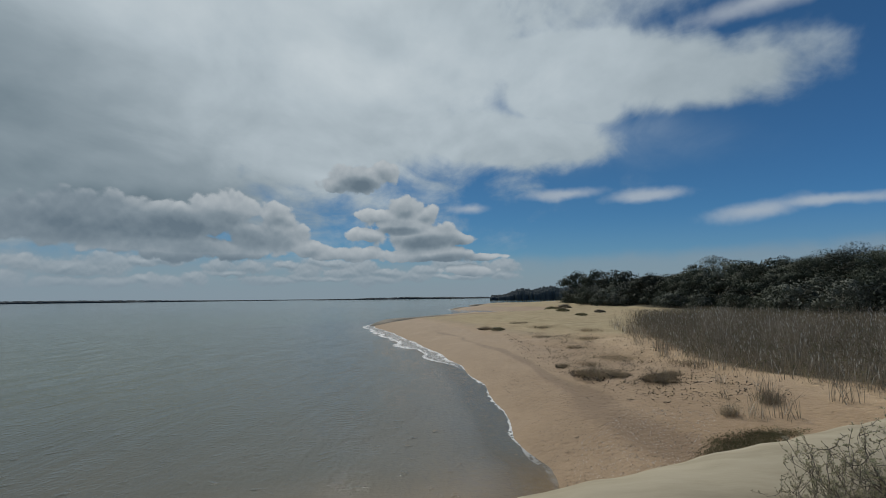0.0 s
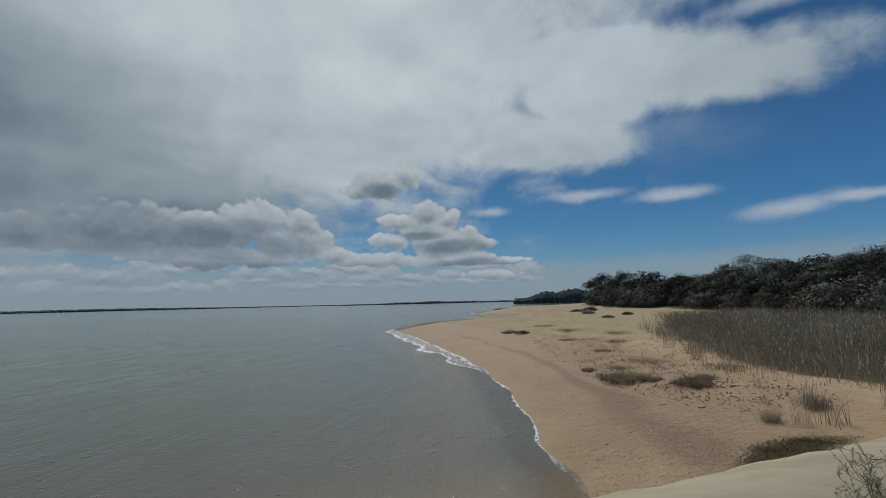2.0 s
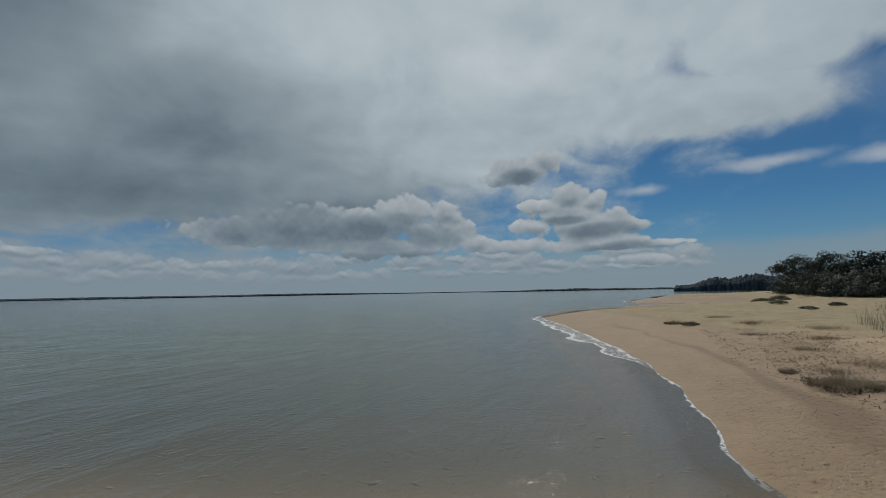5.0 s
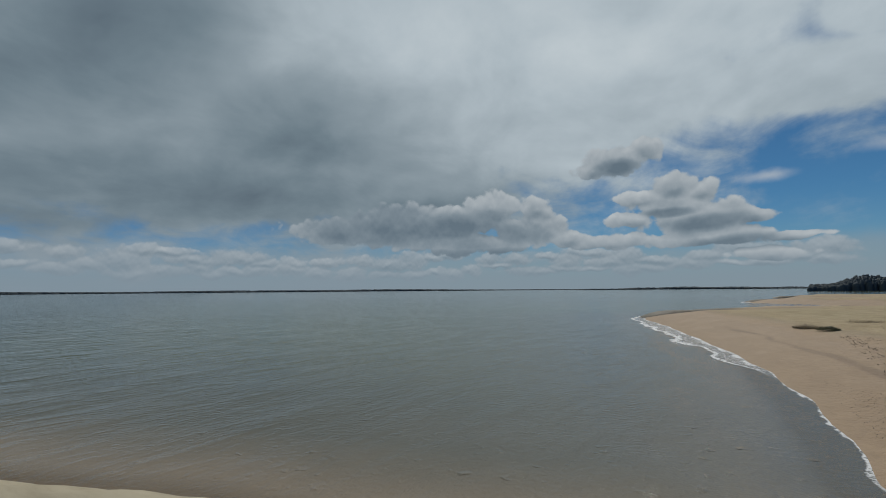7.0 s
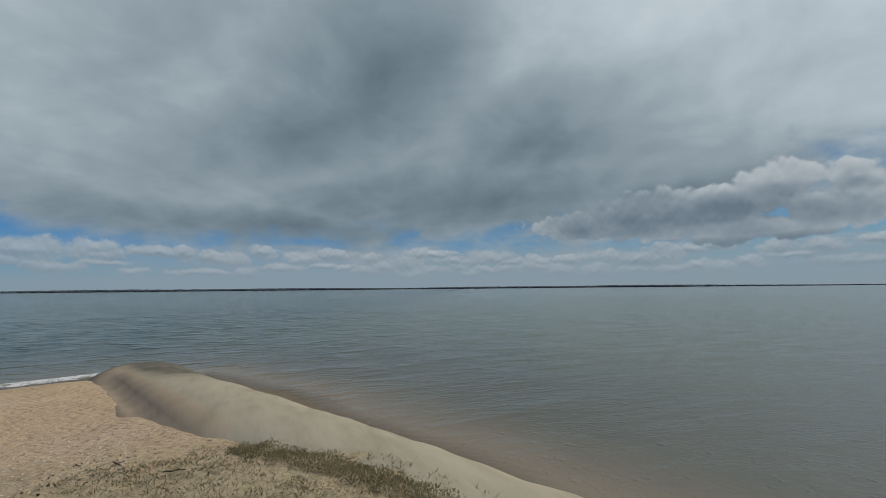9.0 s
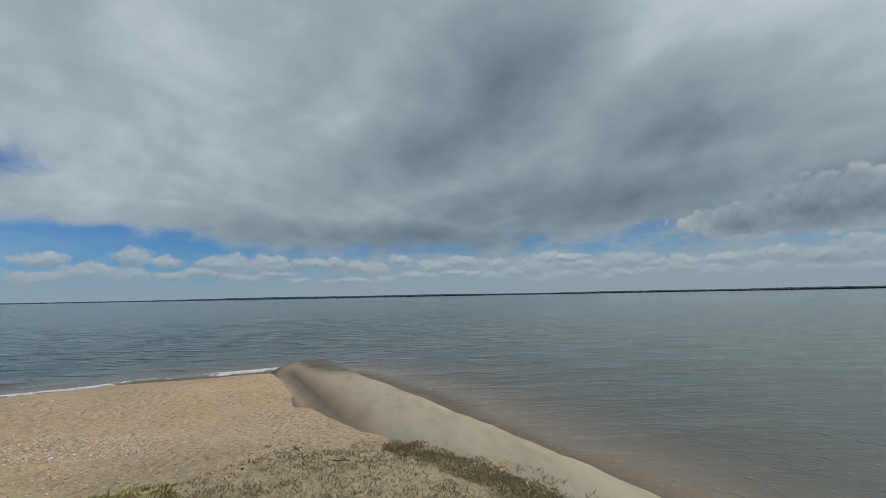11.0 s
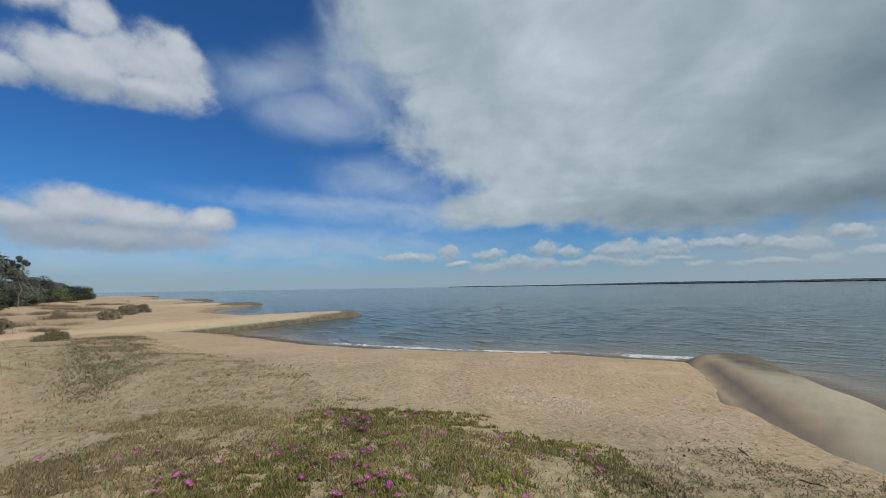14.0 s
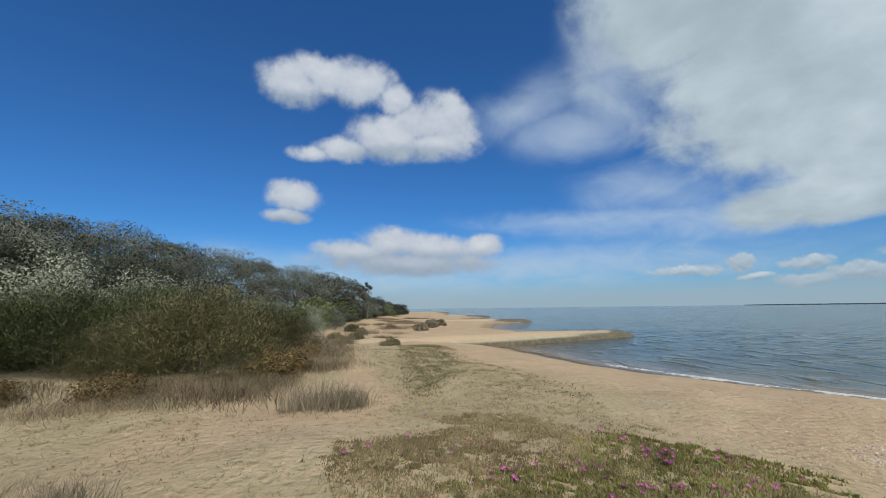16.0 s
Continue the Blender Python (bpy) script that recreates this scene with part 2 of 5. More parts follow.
wisp = W.step(W.math("ADD", centred(puffs, 0.7), W.math("ADD", centred(fibre, 0.5), masses(WISP, warped(place, way, 9.0, 3.0, 4.0), 1.8))), 0.18, 0.95, 0.0, 0.72)
veil_field = masses(VEIL, soft_at, 2.3)
veil = W.math("MULTIPLY", W.step(W.math("ADD", centred(fibre, 1.1), W.math("ADD", centred(streak, 0.7), veil_field)), 0.05, 1.25, 0.0, 0.62), W.step(veil_field, 0.05, 0.65))

sky = W.node("ShaderNodeTexSky")
sky.sky_type, sky.sun_disc = "NISHITA", False
sky.sun_elevation, sky.sun_rotation = radians(SUN_EL), radians(-SUN_AZ)
sky.air_density, sky.dust_density, sky.ozone_density = 1.0, 0.1, 3.0
deep = W.mix(1.0, sky.outputs[0], (0.37, 0.90, 1.48), "MULTIPLY")
# towards the sun the air is milkier and less blue
deep = W.mix(W.step(glow, 0.05, 0.80), deep, W.mix(1.0, deep, (1.04, 0.82, 0.64), "MULTIPLY"))
blue = W.node("ShaderNodeBackground", {0: deep, 1: 0.060}).outputs[0]


def over(under, colour, cover):
    c = W.node("ShaderNodeBackground", {0: colour, 1: 1.0}).outputs[0]
    return W.node("ShaderNodeMixShader", {0: cover, 1: under, 2: c}).outputs[0]


heaven = over(blue, (0.56, 0.62, 0.68, 1), wisp)
heaven = over(heaven, (0.46, 0.56, 0.66, 1), veil)
heaven = over(heaven, W.mix(1.0, deck_colour, (0.97, 1.0, 1.02), "MULTIPLY"), deck)
heaven = over(heaven, (0.315, 0.385, 0.440, 1), bank)
heaven = over(heaven, low_colour, low)
heaven = over(heaven, puff_colour, puff)
heaven = over(heaven, cum_colour, cum)
haze = W.math("ADD", W.math("MULTIPLY", W.step(el, 4.0, 0.8), 0.50), W.math("MULTIPLY", W.step(el, 11.0, 0.0), 0.36))
heaven = over(heaven, (0.29, 0.37, 0.44, 1), haze)
W.node("ShaderNodeOutputWorld", {0: heaven})

# ---------------------------------------------------------------- materials
def material(name):
    m = bpy.data.materials.new(name)
    m.use_nodes = True
    return m, Tree(m.node_tree)


def finish(t, colour, rough=0.8, normal=None, extra=None, shader=None):
    ins = {"Base Color": colour, "Roughness": rough}
    if normal is not None:
        ins["Normal"] = normal
    ins.update(extra or {})
    p = shader or t.node("ShaderNodeBsdfPrincipled", ins).outputs[0]
    t.node("ShaderNodeOutputMaterial", {0: p})


def bump(t, height, strength, distance):
    return t.node("ShaderNodeBump", {"Height": height, "Strength": strength, "Distance": distance}).outputs[0]


def sand_material():
    m, t = material("sand")
    pos = t.node("ShaderNodeNewGeometry").outputs["Position"]
    grain = t.noise(pos, 90.0, 4.0, 0.7).outputs[0]
    patch = t.noise(pos, 0.55, 5.0, 0.6).outputs[0]
    dimple = t.noise(pos, 8.5, 4.0, 0.60, 0.2).outputs[0]
    colour = t.ramp(patch, [(0.25, (0.535, 0.395, 0.245)), (0.5, (0.605, 0.455, 0.292)), (0.75, (0.68, 0.524, 0.356))])
    colour = t.mix(t.step(grain, 0.35, 0.75), colour, (0.36, 0.26, 0.17), "MIX")
    mottle = t.math("MULTIPLY_ADD", t.noise(pos, 2.4, 6.0, 0.7, 0.4).outputs[0], 0.55, 0.74)
    colour = t.mix(1.0, colour, t.node("ShaderNodeCombineXYZ", {0: mottle, 1: mottle, 2: mottle}).outputs[0], "MULTIPLY")
    gritty = t.step(t.noise(pos, 34.0, 3.0, 0.8).outputs[0], 0.56, 0.70)
    colour = t.mix(t.math("MULTIPLY", gritty, 0.6), colour, (0.22, 0.165, 0.115))
    colour = t.mix(1.0, colour, (0.91, 0.893, 0.872), "MULTIPLY")
    # shell grit on the upper beach
    shell = t.node("ShaderNodeAttribute", attribute_name="shell").outputs["Fac"]
    chips = t.node("ShaderNodeTexVoronoi", {"Vector": pos, "Scale": 26.0}, feature="F1")
    chip = t.math("MULTIPLY", t.math("LESS_THAN", chips.outputs["Distance"], 0.22), shell)
    chip = t.math("MULTIPLY", chip, t.math("GREATER_THAN", t.noise(pos, 13.0, 2.0).outputs[0], 0.52))
    colour = t.mix(t.math("MULTIPLY", chip, 0.8), colour, (0.66, 0.56, 0.47))
    # thin grass and old wrack in the sand of the dune
    grass = t.node("ShaderNodeAttribute", attribute_name="grass").outputs["Fac"]
    tuft = t.noise(pos, 6.5, 7.0, 0.72, 0.2).outputs[0]
    cover = t.math("MULTIPLY", t.step(t.math("MULTIPLY_ADD", grass, 0.35, t.math("SUBTRACT", tuft, 0.35)), 0.22, 0.42), t.step(grass, 0.0, 0.25))
    green = t.ramp(t.noise(pos, 1.4, 4.0).outputs[0], [(0.3, (0.27, 0.228, 0.125)), (0.55, (0.40, 0.340, 0.200)), (0.8, (0.47, 0.39, 0.262))])
    colour = t.mix(t.math("MULTIPLY", cover, 0.70), colour, green)
    # dark specks: bits of litter, and small tuft shadows put into the colour
    specks = t.math("MULTIPLY", t.step(t.noise(pos, 11.0, 5.0, 0.75, 0.8).outputs[0], 0.52, 0.66), t.step(grass, 0.1, 0.6))
    colour = t.mix(t.math("MULTIPLY", specks, 0.58), colour, (0.15, 0.125, 0.065))
    wet = t.node("ShaderNodeAttribute", attribute_name="wet").outputs["Fac"]
    wet = t.step(t.math("MULTIPLY_ADD", t.math("SUBTRACT", patch, 0.5), 0.5, wet), 0.2, 0.8)
    colour = t.mix(wet, colour, t.mix(1.0, colour, (0.68, 0.645, 0.61), "MULTIPLY"))
    rough = t.math("MULTIPLY_ADD", wet, -0.30, 0.95)
    tide = t.node("ShaderNodeAttribute", attribute_name="tide").outputs["Fac"]
    tide = t.step(t.math("MULTIPLY_ADD", t.math("SUBTRACT", tuft, 0.5), 0.9, tide), 0.15, 0.75)
    colour = t.mix(t.math("MULTIPLY", tide, 0.75), colour, (0.20, 0.135, 0.082))
    litter = t.node("ShaderNodeAttribute", attribute_name="litter").outputs["Fac"]
    floor_tone = t.ramp(t.noise(pos, 6.0, 5.0, 0.7).outputs[0], [(0.3, (0.05, 0.045, 0.028)), (0.7, (0.13, 0.11, 0.07))])
    colour = t.mix(t.step(t.math("MULTIPLY_ADD", t.math("SUBTRACT", tuft, 0.5), 0.6, litter), 0.3, 0.7), colour, floor_tone)
    prints = t.node("ShaderNodeTexVoronoi", {"Vector": t.vmath("ADD", pos, t.vmath("SCALE", t.noise(pos, 3.0, 2.0).outputs["Color"], scale=0.12)), "Scale": 6.0}, feature="SMOOTH_F1")
    h = t.math("MULTIPLY_ADD", grain, 0.12, t.math("MULTIPLY_ADD", t.step(prints.outputs["Distance"], 0.05, 0.4), 0.5, dimple))
    h = t.math("MULTIPLY", h, t.math("MULTIPLY_ADD", wet, -0.6, 1.0))
    finish(t, colour, rough, bump(t, h, 0.7, 0.075), {"Specular IOR Level": 0.15})
    return m


def water_material():
    m, t = material("water")
    pos = t.node("ShaderNodeNewGeometry").outputs["Position"]
    depth = t.node("ShaderNodeAttribute", attribute_name="depth").outputs["Fac"]
    off = t.node("ShaderNodeAttribute", attribute_name="offshore").outputs["Fac"]
    stretched = t.node("ShaderNodeMapping", {"Vector": pos, "Rotation": (0, 0, radians(-22)), "Scale": (1.0, 0.38, 1.0)}).outputs[0]
    chop = t.noise(stretched, 1.5, 5.0, 0.6, 0.25).outputs[0]
    swellw = t.noise(stretched, 0.6, 3.0, 0.55, 0.3).outputs[0]
    ripple = t.noise(pos, 9.0, 3.0, 0.6).outputs[0]
    h = t.math("MULTIPLY_ADD", chop, 0.5, t.math("MULTIPLY_ADD", swellw, 1.35, t.math("MULTIPLY", ripple, 0.20)))
    open_sea = t.node("ShaderNodeAttribute", attribute_name="chop").outputs["Fac"]
    crest = t.noise(stretched, 1.15, 2.5, 0.5, 0.7).outputs[0]
    h = t.math("MULTIPLY_ADD", t.math("MULTIPLY", t.step(crest, 0.48, 0.78), open_sea), 1.7, h)
    # here and there a wavelet is steep enough to throw the sun back
    spark = t.step(t.noise(pos, 3.2, 2.0, 0.5).outputs[0], 0.60, 0.84)
    h = t.math("MULTIPLY_ADD", spark, 0.32, h)
    n = t.node("ShaderNodeBump", {"Height": h, "Strength": 1.0, "Distance": 0.095}).outputs[0]
    murk = t.ramp(t.step(depth, 0.0, 1.6), [(0.0, (0.27, 0.212, 0.145)), (0.045, (0.175, 0.150, 0.106)), (0.10, (0.128, 0.122, 0.092)), (0.3, (0.118, 0.122, 0.096)), (1.0, (0.140, 0.150, 0.090))])
    shoal = t.node("ShaderNodeAttribute", attribute_name="shoal").outputs["Fac"]
    murk = t.mix(t.math("MULTIPLY", t.math("SUBTRACT", 1.0, shoal), t.step(depth, 0.5, 0.0)), murk, (0.150, 0.144, 0.118))
    # open water: dark blue-green stands in for high sky mirrored by tilted waves
    murk = t.mix(t.math("MULTIPLY", t.math("MULTIPLY", open_sea, t.step(depth, 0.1, 0.9)), 0.92), murk, (0.048, 0.074, 0.072))
    body = t.node("ShaderNodeBsdfPrincipled", {"Base Color": murk, "Roughness": 0.065, "IOR": 1.333, "Specular IOR Level": t.math("MULTIPLY_ADD", open_sea, -0.27, 0.45), "Normal": n}).outputs[0]
    clear = t.node("ShaderNodeBsdfTransparent", {0: (0.84, 0.83, 0.77, 1)}).outputs[0]
    body = t.node("ShaderNodeMixShader", {0: t.math("MAXIMUM", t.step(depth, 0.0, 0.12, 0.30, 1.0), t.math("MULTIPLY_ADD", shoal, -0.55, 0.80)), 1: clear, 2: body}).outputs[0]
    # broken lace of foam where the ripples run up the sand
    surf = t.node("ShaderNodeAttribute", attribute_name="surf").outputs["Fac"]
    curl = t.node("ShaderNodeAttribute", attribute_name="curl").outputs["Fac"]
    bent = t.vmath("ADD", pos, t.vmath("SCALE", t.noise(pos, 2.5, 4.0, 0.6).outputs["Color"], scale=0.7))
    cells = t.node("ShaderNodeTexVoronoi", {"Vector": bent, "Scale": 5.0}, feature="DISTANCE_TO_EDGE").outputs["Distance"]
    surge = t.node("ShaderNodeAttribute", attribute_name="surge").outputs["Fac"]
    reach = t.math("MULTIPLY_ADD", t.math("SUBTRACT", t.noise(pos, 0.8, 4.0, 0.6).outputs[0], 0.5), t.math("MULTIPLY_ADD", surge, 0.5, 0.55), off)
    gate = t.noise(pos, 0.45, 3.0, 0.6).outputs[0]
    broken = t.step(t.noise(pos, 6.0, 4.0, 0.7).outputs[0], 0.36, 0.52)
    broad = t.math("MULTIPLY_ADD", surge, 0.16, 0.10)
    edge = t.math("MULTIPLY", t.step(t.math("DIVIDE", t.math("ABSOLUTE", reach), broad), 1.0, 0.5), broken)
    rim = t.step(t.math("DIVIDE", t.math("ABSOLUTE", t.math("SUBTRACT", reach, surge)), t.math("MULTIPLY_ADD", surge, 0.20, 0.02)), 1.0, 0.4)
    rim = t.math("MULTIPLY", rim, t.step(surge, 0.15, 0.6))
    run = t.math("MULTIPLY", t.step(reach, 0.0, 0.2), t.step(t.math("SUBTRACT", surge, reach), 0.0, 0.2))
    web = t.math("MULTIPLY", run, t.math("MULTIPLY_ADD", t.step(cells, 0.10, 0.02), 0.62, 0.12))
    spill = t.step(t.math("MULTIPLY_ADD", t.noise(pos, 4.0, 6.0, 0.8).outputs[0], 1.5, t.math("MULTIPLY_ADD", t.noise(pos, 0.8, 2.0).outputs[0], 0.9, curl)), 1.72, 1.96)
    froth = t.step(t.noise(pos, 9.0, 5.0, 0.75).outputs[0], 0.38, 0.52, 0.2, 1.0)
    spill = t.math("MULTIPLY", spill, froth)
    foam = t.math("MAXIMUM", t.math("MAXIMUM", edge, t.math("MULTIPLY", rim, broken)), web)
    foam = t.math("MAXIMUM", t.math("MULTIPLY", foam, surf), spill)
    foam = t.math("MULTIPLY", foam, 0.82, clamp=True)
    white = t.node("ShaderNodeBsdfPrincipled", {"Base Color": (0.80, 0.79, 0.76, 1), "Roughness": 0.7}).outputs[0]
    finish(t, None, shader=t.node("ShaderNodeMixShader", {0: foam, 1: body, 2: white}).outputs[0])
    return m


def fabric_material():
    m, t = material("geotextile")
    pos = t.node("ShaderNodeNewGeometry").outputs["Position"]
    damp = t.node("ShaderNodeAttribute", attribute_name="damp").outputs["Fac"]
    along = t.node("ShaderNodeMapping", {"Vector": pos, "Rotation": (0, 0, radians(-22)), "Scale": (0.35, 1.6, 1.6)}).outputs[0]
    blot = t.noise(along, 1.6, 6.0, 0.65).outputs[0]
    weave = t.noise(pos, 160.0, 2.0).outputs[0]
    colour = t.ramp(blot, [(0.3, (0.33, 0.285, 0.197)), (0.5, (0.425, 0.37, 0.262)), (0.72, (0.485, 0.425, 0.31))])
    # sand dust on the near tube; sunlit paleness painted along the farther crests
    dust_sunlit = t.node("ShaderNodeAttribute", attribute_name="dust_sunlit").outputs["Fac"]
    colour = t.mix(t.math("MULTIPLY", t.step(t.math("MULTIPLY_ADD", t.math("SUBTRACT", blot, 0.5), 0.8, dust_sunlit), 0.2, 0.8), 0.85), colour, (0.50, 0.365, 0.235))
    # wet dark growth, with the far tubes' shaded side put into the same colour
    algae_shade = t.step(t.math("MULTIPLY_ADD", t.math("SUBTRACT", blot, 0.5), 0.9, damp), 0.15, 0.95)
    colour = t.mix(algae_shade, colour, t.ramp(t.noise(pos, 2.5, 5.0, 0.7).outputs[0], [(0.3, (0.060, 0.055, 0.038)), (0.5, (0.125, 0.107, 0.072)), (0.7, (0.21, 0.17, 0.115))]))
    colour = t.mix(t.math("MULTIPLY", weave, 0.25), colour, (0.25, 0.22, 0.17))
    h = t.math("MULTIPLY_ADD", weave, 0.05, t.noise(along, 3.0, 5.0, 0.6).outputs[0])
    finish(t, colour, t.math("MULTIPLY_ADD", algae_shade, -0.3, 0.9), bump(t, h, 0.3, 0.025), {"Specular IOR Level": 0.12})
    return m


def leaf_material(name, dark, light, tint=None, share=0.2, rough=0.6, through_light=0.12, mottle=0.30):
    m, t = material(name)
    geo = t.node("ShaderNodeNewGeometry")
    r = geo.outputs["Random Per Island"]
    own = t.node("ShaderNodeObjectInfo").outputs["Random"]
    patchy = t.noise(geo.outputs["Position"], 3.4, 4.0, 0.6).outputs[0]
    colour = t.mix(t.math("MULTIPLY_ADD", r, mottle, t.step(patchy, 0.3, 0.7, 0.08, 0.92 - mottle)), dark, light)
    if tint:
        pick = t.math("FRACT", t.math("MULTIPLY", r, 17.3))
        colour = t.mix(t.math("LESS_THAN", pick, share), colour, tint)
    big = t.noise(geo.outputs["Position"], 0.9, 3.0).outputs[0]
    vary = t.math("MULTIPLY", t.math("MULTIPLY_ADD", own, 0.75, 0.62), t.math("MULTIPLY_ADD", big, 1.2, 0.4))
    colour = t.mix(1.0, colour, t.node("ShaderNodeCombineXYZ", {0: vary, 1: vary, 2: vary}).outputs[0], "MULTIPLY")
    p = t.node("ShaderNodeBsdfPrincipled", {"Base Color": colour, "Roughness": rough, "Specular IOR Level": 0.08}).outputs[0]
    tr = t.node("ShaderNodeBsdfTranslucent", {0: colour}).outputs[0]
    finish(t, None, shader=t.node("ShaderNodeMixShader", {0: through_light, 1: p, 2: tr}).outputs[0])
    return m


def plain_material(name, a, b, scale=8.0, rough=0.85, depth=0.02):
    m, t = material(name)
    pos = t.node("ShaderNodeTexCoord").outputs["Object"]
    n = t.noise(pos, scale, 6.0, 0.65).outputs[0]
    finish(t, t.mix(t.step(n, 0.3, 0.7), a, b), rough, bump(t, n, 0.6, depth))
    return m


SAND, WATER, FABRIC = sand_material(), water_material(), fabric_material()
BARK = plain_material("bark", (0.10, 0.08, 0.06), (0.22, 0.19, 0.15), 12.0)
WOOD = plain_material("driftwood", (0.10, 0.075, 0.05), (0.24, 0.19, 0.14), 20.0)
WEED = plain_material("wrack", (0.035, 0.028, 0.02), (0.11, 0.085, 0.055), 14.0)
SHELL = plain_material("shell", (0.55, 0.45, 0.36), (0.78, 0.72, 0.64), 40.0, 0.5)
# the backlit northern slope's shade is put into this darker TEA leaf
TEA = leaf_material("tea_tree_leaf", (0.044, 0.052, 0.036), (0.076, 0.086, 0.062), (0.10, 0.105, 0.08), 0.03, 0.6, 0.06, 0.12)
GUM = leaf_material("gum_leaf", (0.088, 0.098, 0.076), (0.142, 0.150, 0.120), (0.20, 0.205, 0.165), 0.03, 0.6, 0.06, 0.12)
SILVER = leaf_material("silver_leaf", (0.15, 0.17, 0.12), (0.24, 0.26, 0.195), (0.34, 0.35, 0.29), 0.15, mottle=0.2)
WATTLE = leaf_material("wattle_leaf", (0.150, 0.145, 0.064), (0.250, 0.225, 0.112), (0.26, 0.195, 0.105), 0.10, 0.6, 0.30, 0.15)
GREEN = leaf_material("green_shrub_leaf", (0.100, 0.122, 0.050), (0.190, 0.212, 0.092), (0.17, 0.17, 0.10), 0.06, 0.6, 0.30, 0.15)
PALE = leaf_material("pale_shrub_leaf", (0.30, 0.27, 0.18), (0.48, 0.43, 0.31), (0.34, 0.34, 0.20), 0.25, 0.6, 0.5)
HEATH = leaf_material("dry_heath", (0.17, 0.14, 0.10), (0.33, 0.275, 0.20), (0.20, 0.19, 0.11), 0.15)
DRYGRASS = leaf_material("low_dry_grass", (0.20, 0.155, 0.105), (0.36, 0.285, 0.20), (0.24, 0.21, 0.12), 0.2, 0.7, 0.3)
THATCH = leaf_material("reed_thatch", (0.125, 0.104, 0.072), (0.27, 0.225, 0.165), (0.15, 0.145, 0.08), 0.2, 0.7, 0.2)
RUSSET = leaf_material("russet_leaf", (0.13, 0.085, 0.04), (0.23, 0.155, 0.075), (0.14, 0.13, 0.05), 0.25)
COVER = leaf_material("ground_cover_leaf", (0.24, 0.210, 0.110), (0.37, 0.325, 0.18), (0.33, 0.25, 0.15), 0.2, 0.6, 0.35)
SALT = leaf_material("saltbush_leaf", (0.091, 0.098, 0.046), (0.195, 0.189, 0.104), (0.260, 0.195, 0.117), 0.25)
STRAW = leaf_material("dry_reed", (0.19, 0.160, 0.115), (0.37, 0.31, 0.235), (0.52, 0.48, 0.41), 0.10, 0.6, 0.5)
PLUME = leaf_material("reed_plume", (0.36, 0.33, 0.28), (0.58, 0.55, 0.48), None, 0, 0.7, 0.4)
BLADE = leaf_material("dune_grass", (0.22, 0.21, 0.09), (0.40, 0.36, 0.18), (0.44, 0.36, 0.22), 0.3)
SUCCULENT = leaf_material("ice_plant_leaf", (0.17, 0.205, 0.055), (0.50, 0.53, 0.165), (0.46, 0.27, 0.13), 0.22, 0.4, 0.25)
PARCHED = leaf_material("ice_plant_dry", (0.20, 0.145, 0.090), (0.37, 0.275, 0.165), (0.20, 0.205, 0.085), 0.25, 0.6, 0.1)
PETAL = leaf_material("petal", (0.50, 0.06, 0.36), (0.72, 0.15, 0.55), None, 0, 0.5, 0.3)
HEART = plain_material("flower_heart", (0.62, 0.45, 0.12), (0.75, 0.66, 0.36), 60.0)
# the bluish lift of distance haze is mixed into this wood's colour
FARWOOD_HAZED = plain_material("far_wood", (0.045, 0.060, 0.064), (0.060, 0.075, 0.078), 0.05, 0.95, 0.05)

# ---------------------------------------------------------------- the lie of the land
# The waterline from north to south
SHORE = np.array([(140, 420), (60, 235), (30, 170), (14, 158), (8, 150), (24, 140), (16, 120), (2.5, 110), (1.5, 104), (20, 88), (12, 72),
                  (-1.5, 57), (-7.2, 50), (-7.6, 46), (-4.2, 36.4), (-1.7, 28.4), (0.1, 21.9), (0.9, 17.6), (1.3, 14.3), (1.55, 11.5),
                  (1.5, 9.4), (1.8, 7.8), (1.5, 6.3), (0.2, 5.2), (-4.0, 3.7), (-8.0, 2.3), (-12.0, 0.8), (-14.6, -0.6), (-16.8, -2.2), (-17.5, -4.7), (-16.0, -9.4),
                  (-14.0, -13.0), (-12.0, -17.1), (-10.8, -21.8), (-9.9, -31), (-9.6, -34.5)], float)
SHORE_SOUTH = np.array([(-16, -41), (-19, -50), (-17, -60), (-22, -74), (-33, -85), (-24, -92), (-26, -115), (-38, -133), (-30, -145), (-38, -210),
                        (-50, -262), (-38, -272), (-12, -282), (30, -300), (90, -420)], float)
SHORELINE = np.vstack([SHORE, SHORE_SOUTH])
# Where the scrub begins
SCRUB = np.array([(160, 330), (60, 160), (30, 100), (28, 63), (27, 45), (28, 30), (27, 12), (20, -2), (11, -10), (5.2, -12.2), (3.4, -15.5), (4.2, -24),
                  (5.0, -40), (3, -60), (-4, -95), (-11, -132), (-10, -160), (4, -220), (40, -280)], float)


def inside(px, py, poly):
    hit = np.zeros(px.shape, bool)
    n = len(poly)
    for i in range(n):
        (x0, y0), (x1, y1) = poly[i], poly[(i + 1) % n]
        if y0 == y1:
            continue
        cross = ((y0 > py) != (y1 > py)) & (px < (x1 - x0) * (py - y0) / (y1 - y0) + x0)
        hit ^= cross
    return hit


def from_line(px, py, line):
    best = np.full(px.shape, 1e9)
    for (x0, y0), (x1, y1) in zip(line[:-1], line[1:]):
        dx, dy = x1 - x0, y1 - y0
        k = np.clip(((px - x0) * dx + (py - y0) * dy) / (dx * dx + dy * dy), 0, 1)
        best = np.minimum(best, np.hypot(px - x0 - k * dx, py - y0 - k * dy))
    return best


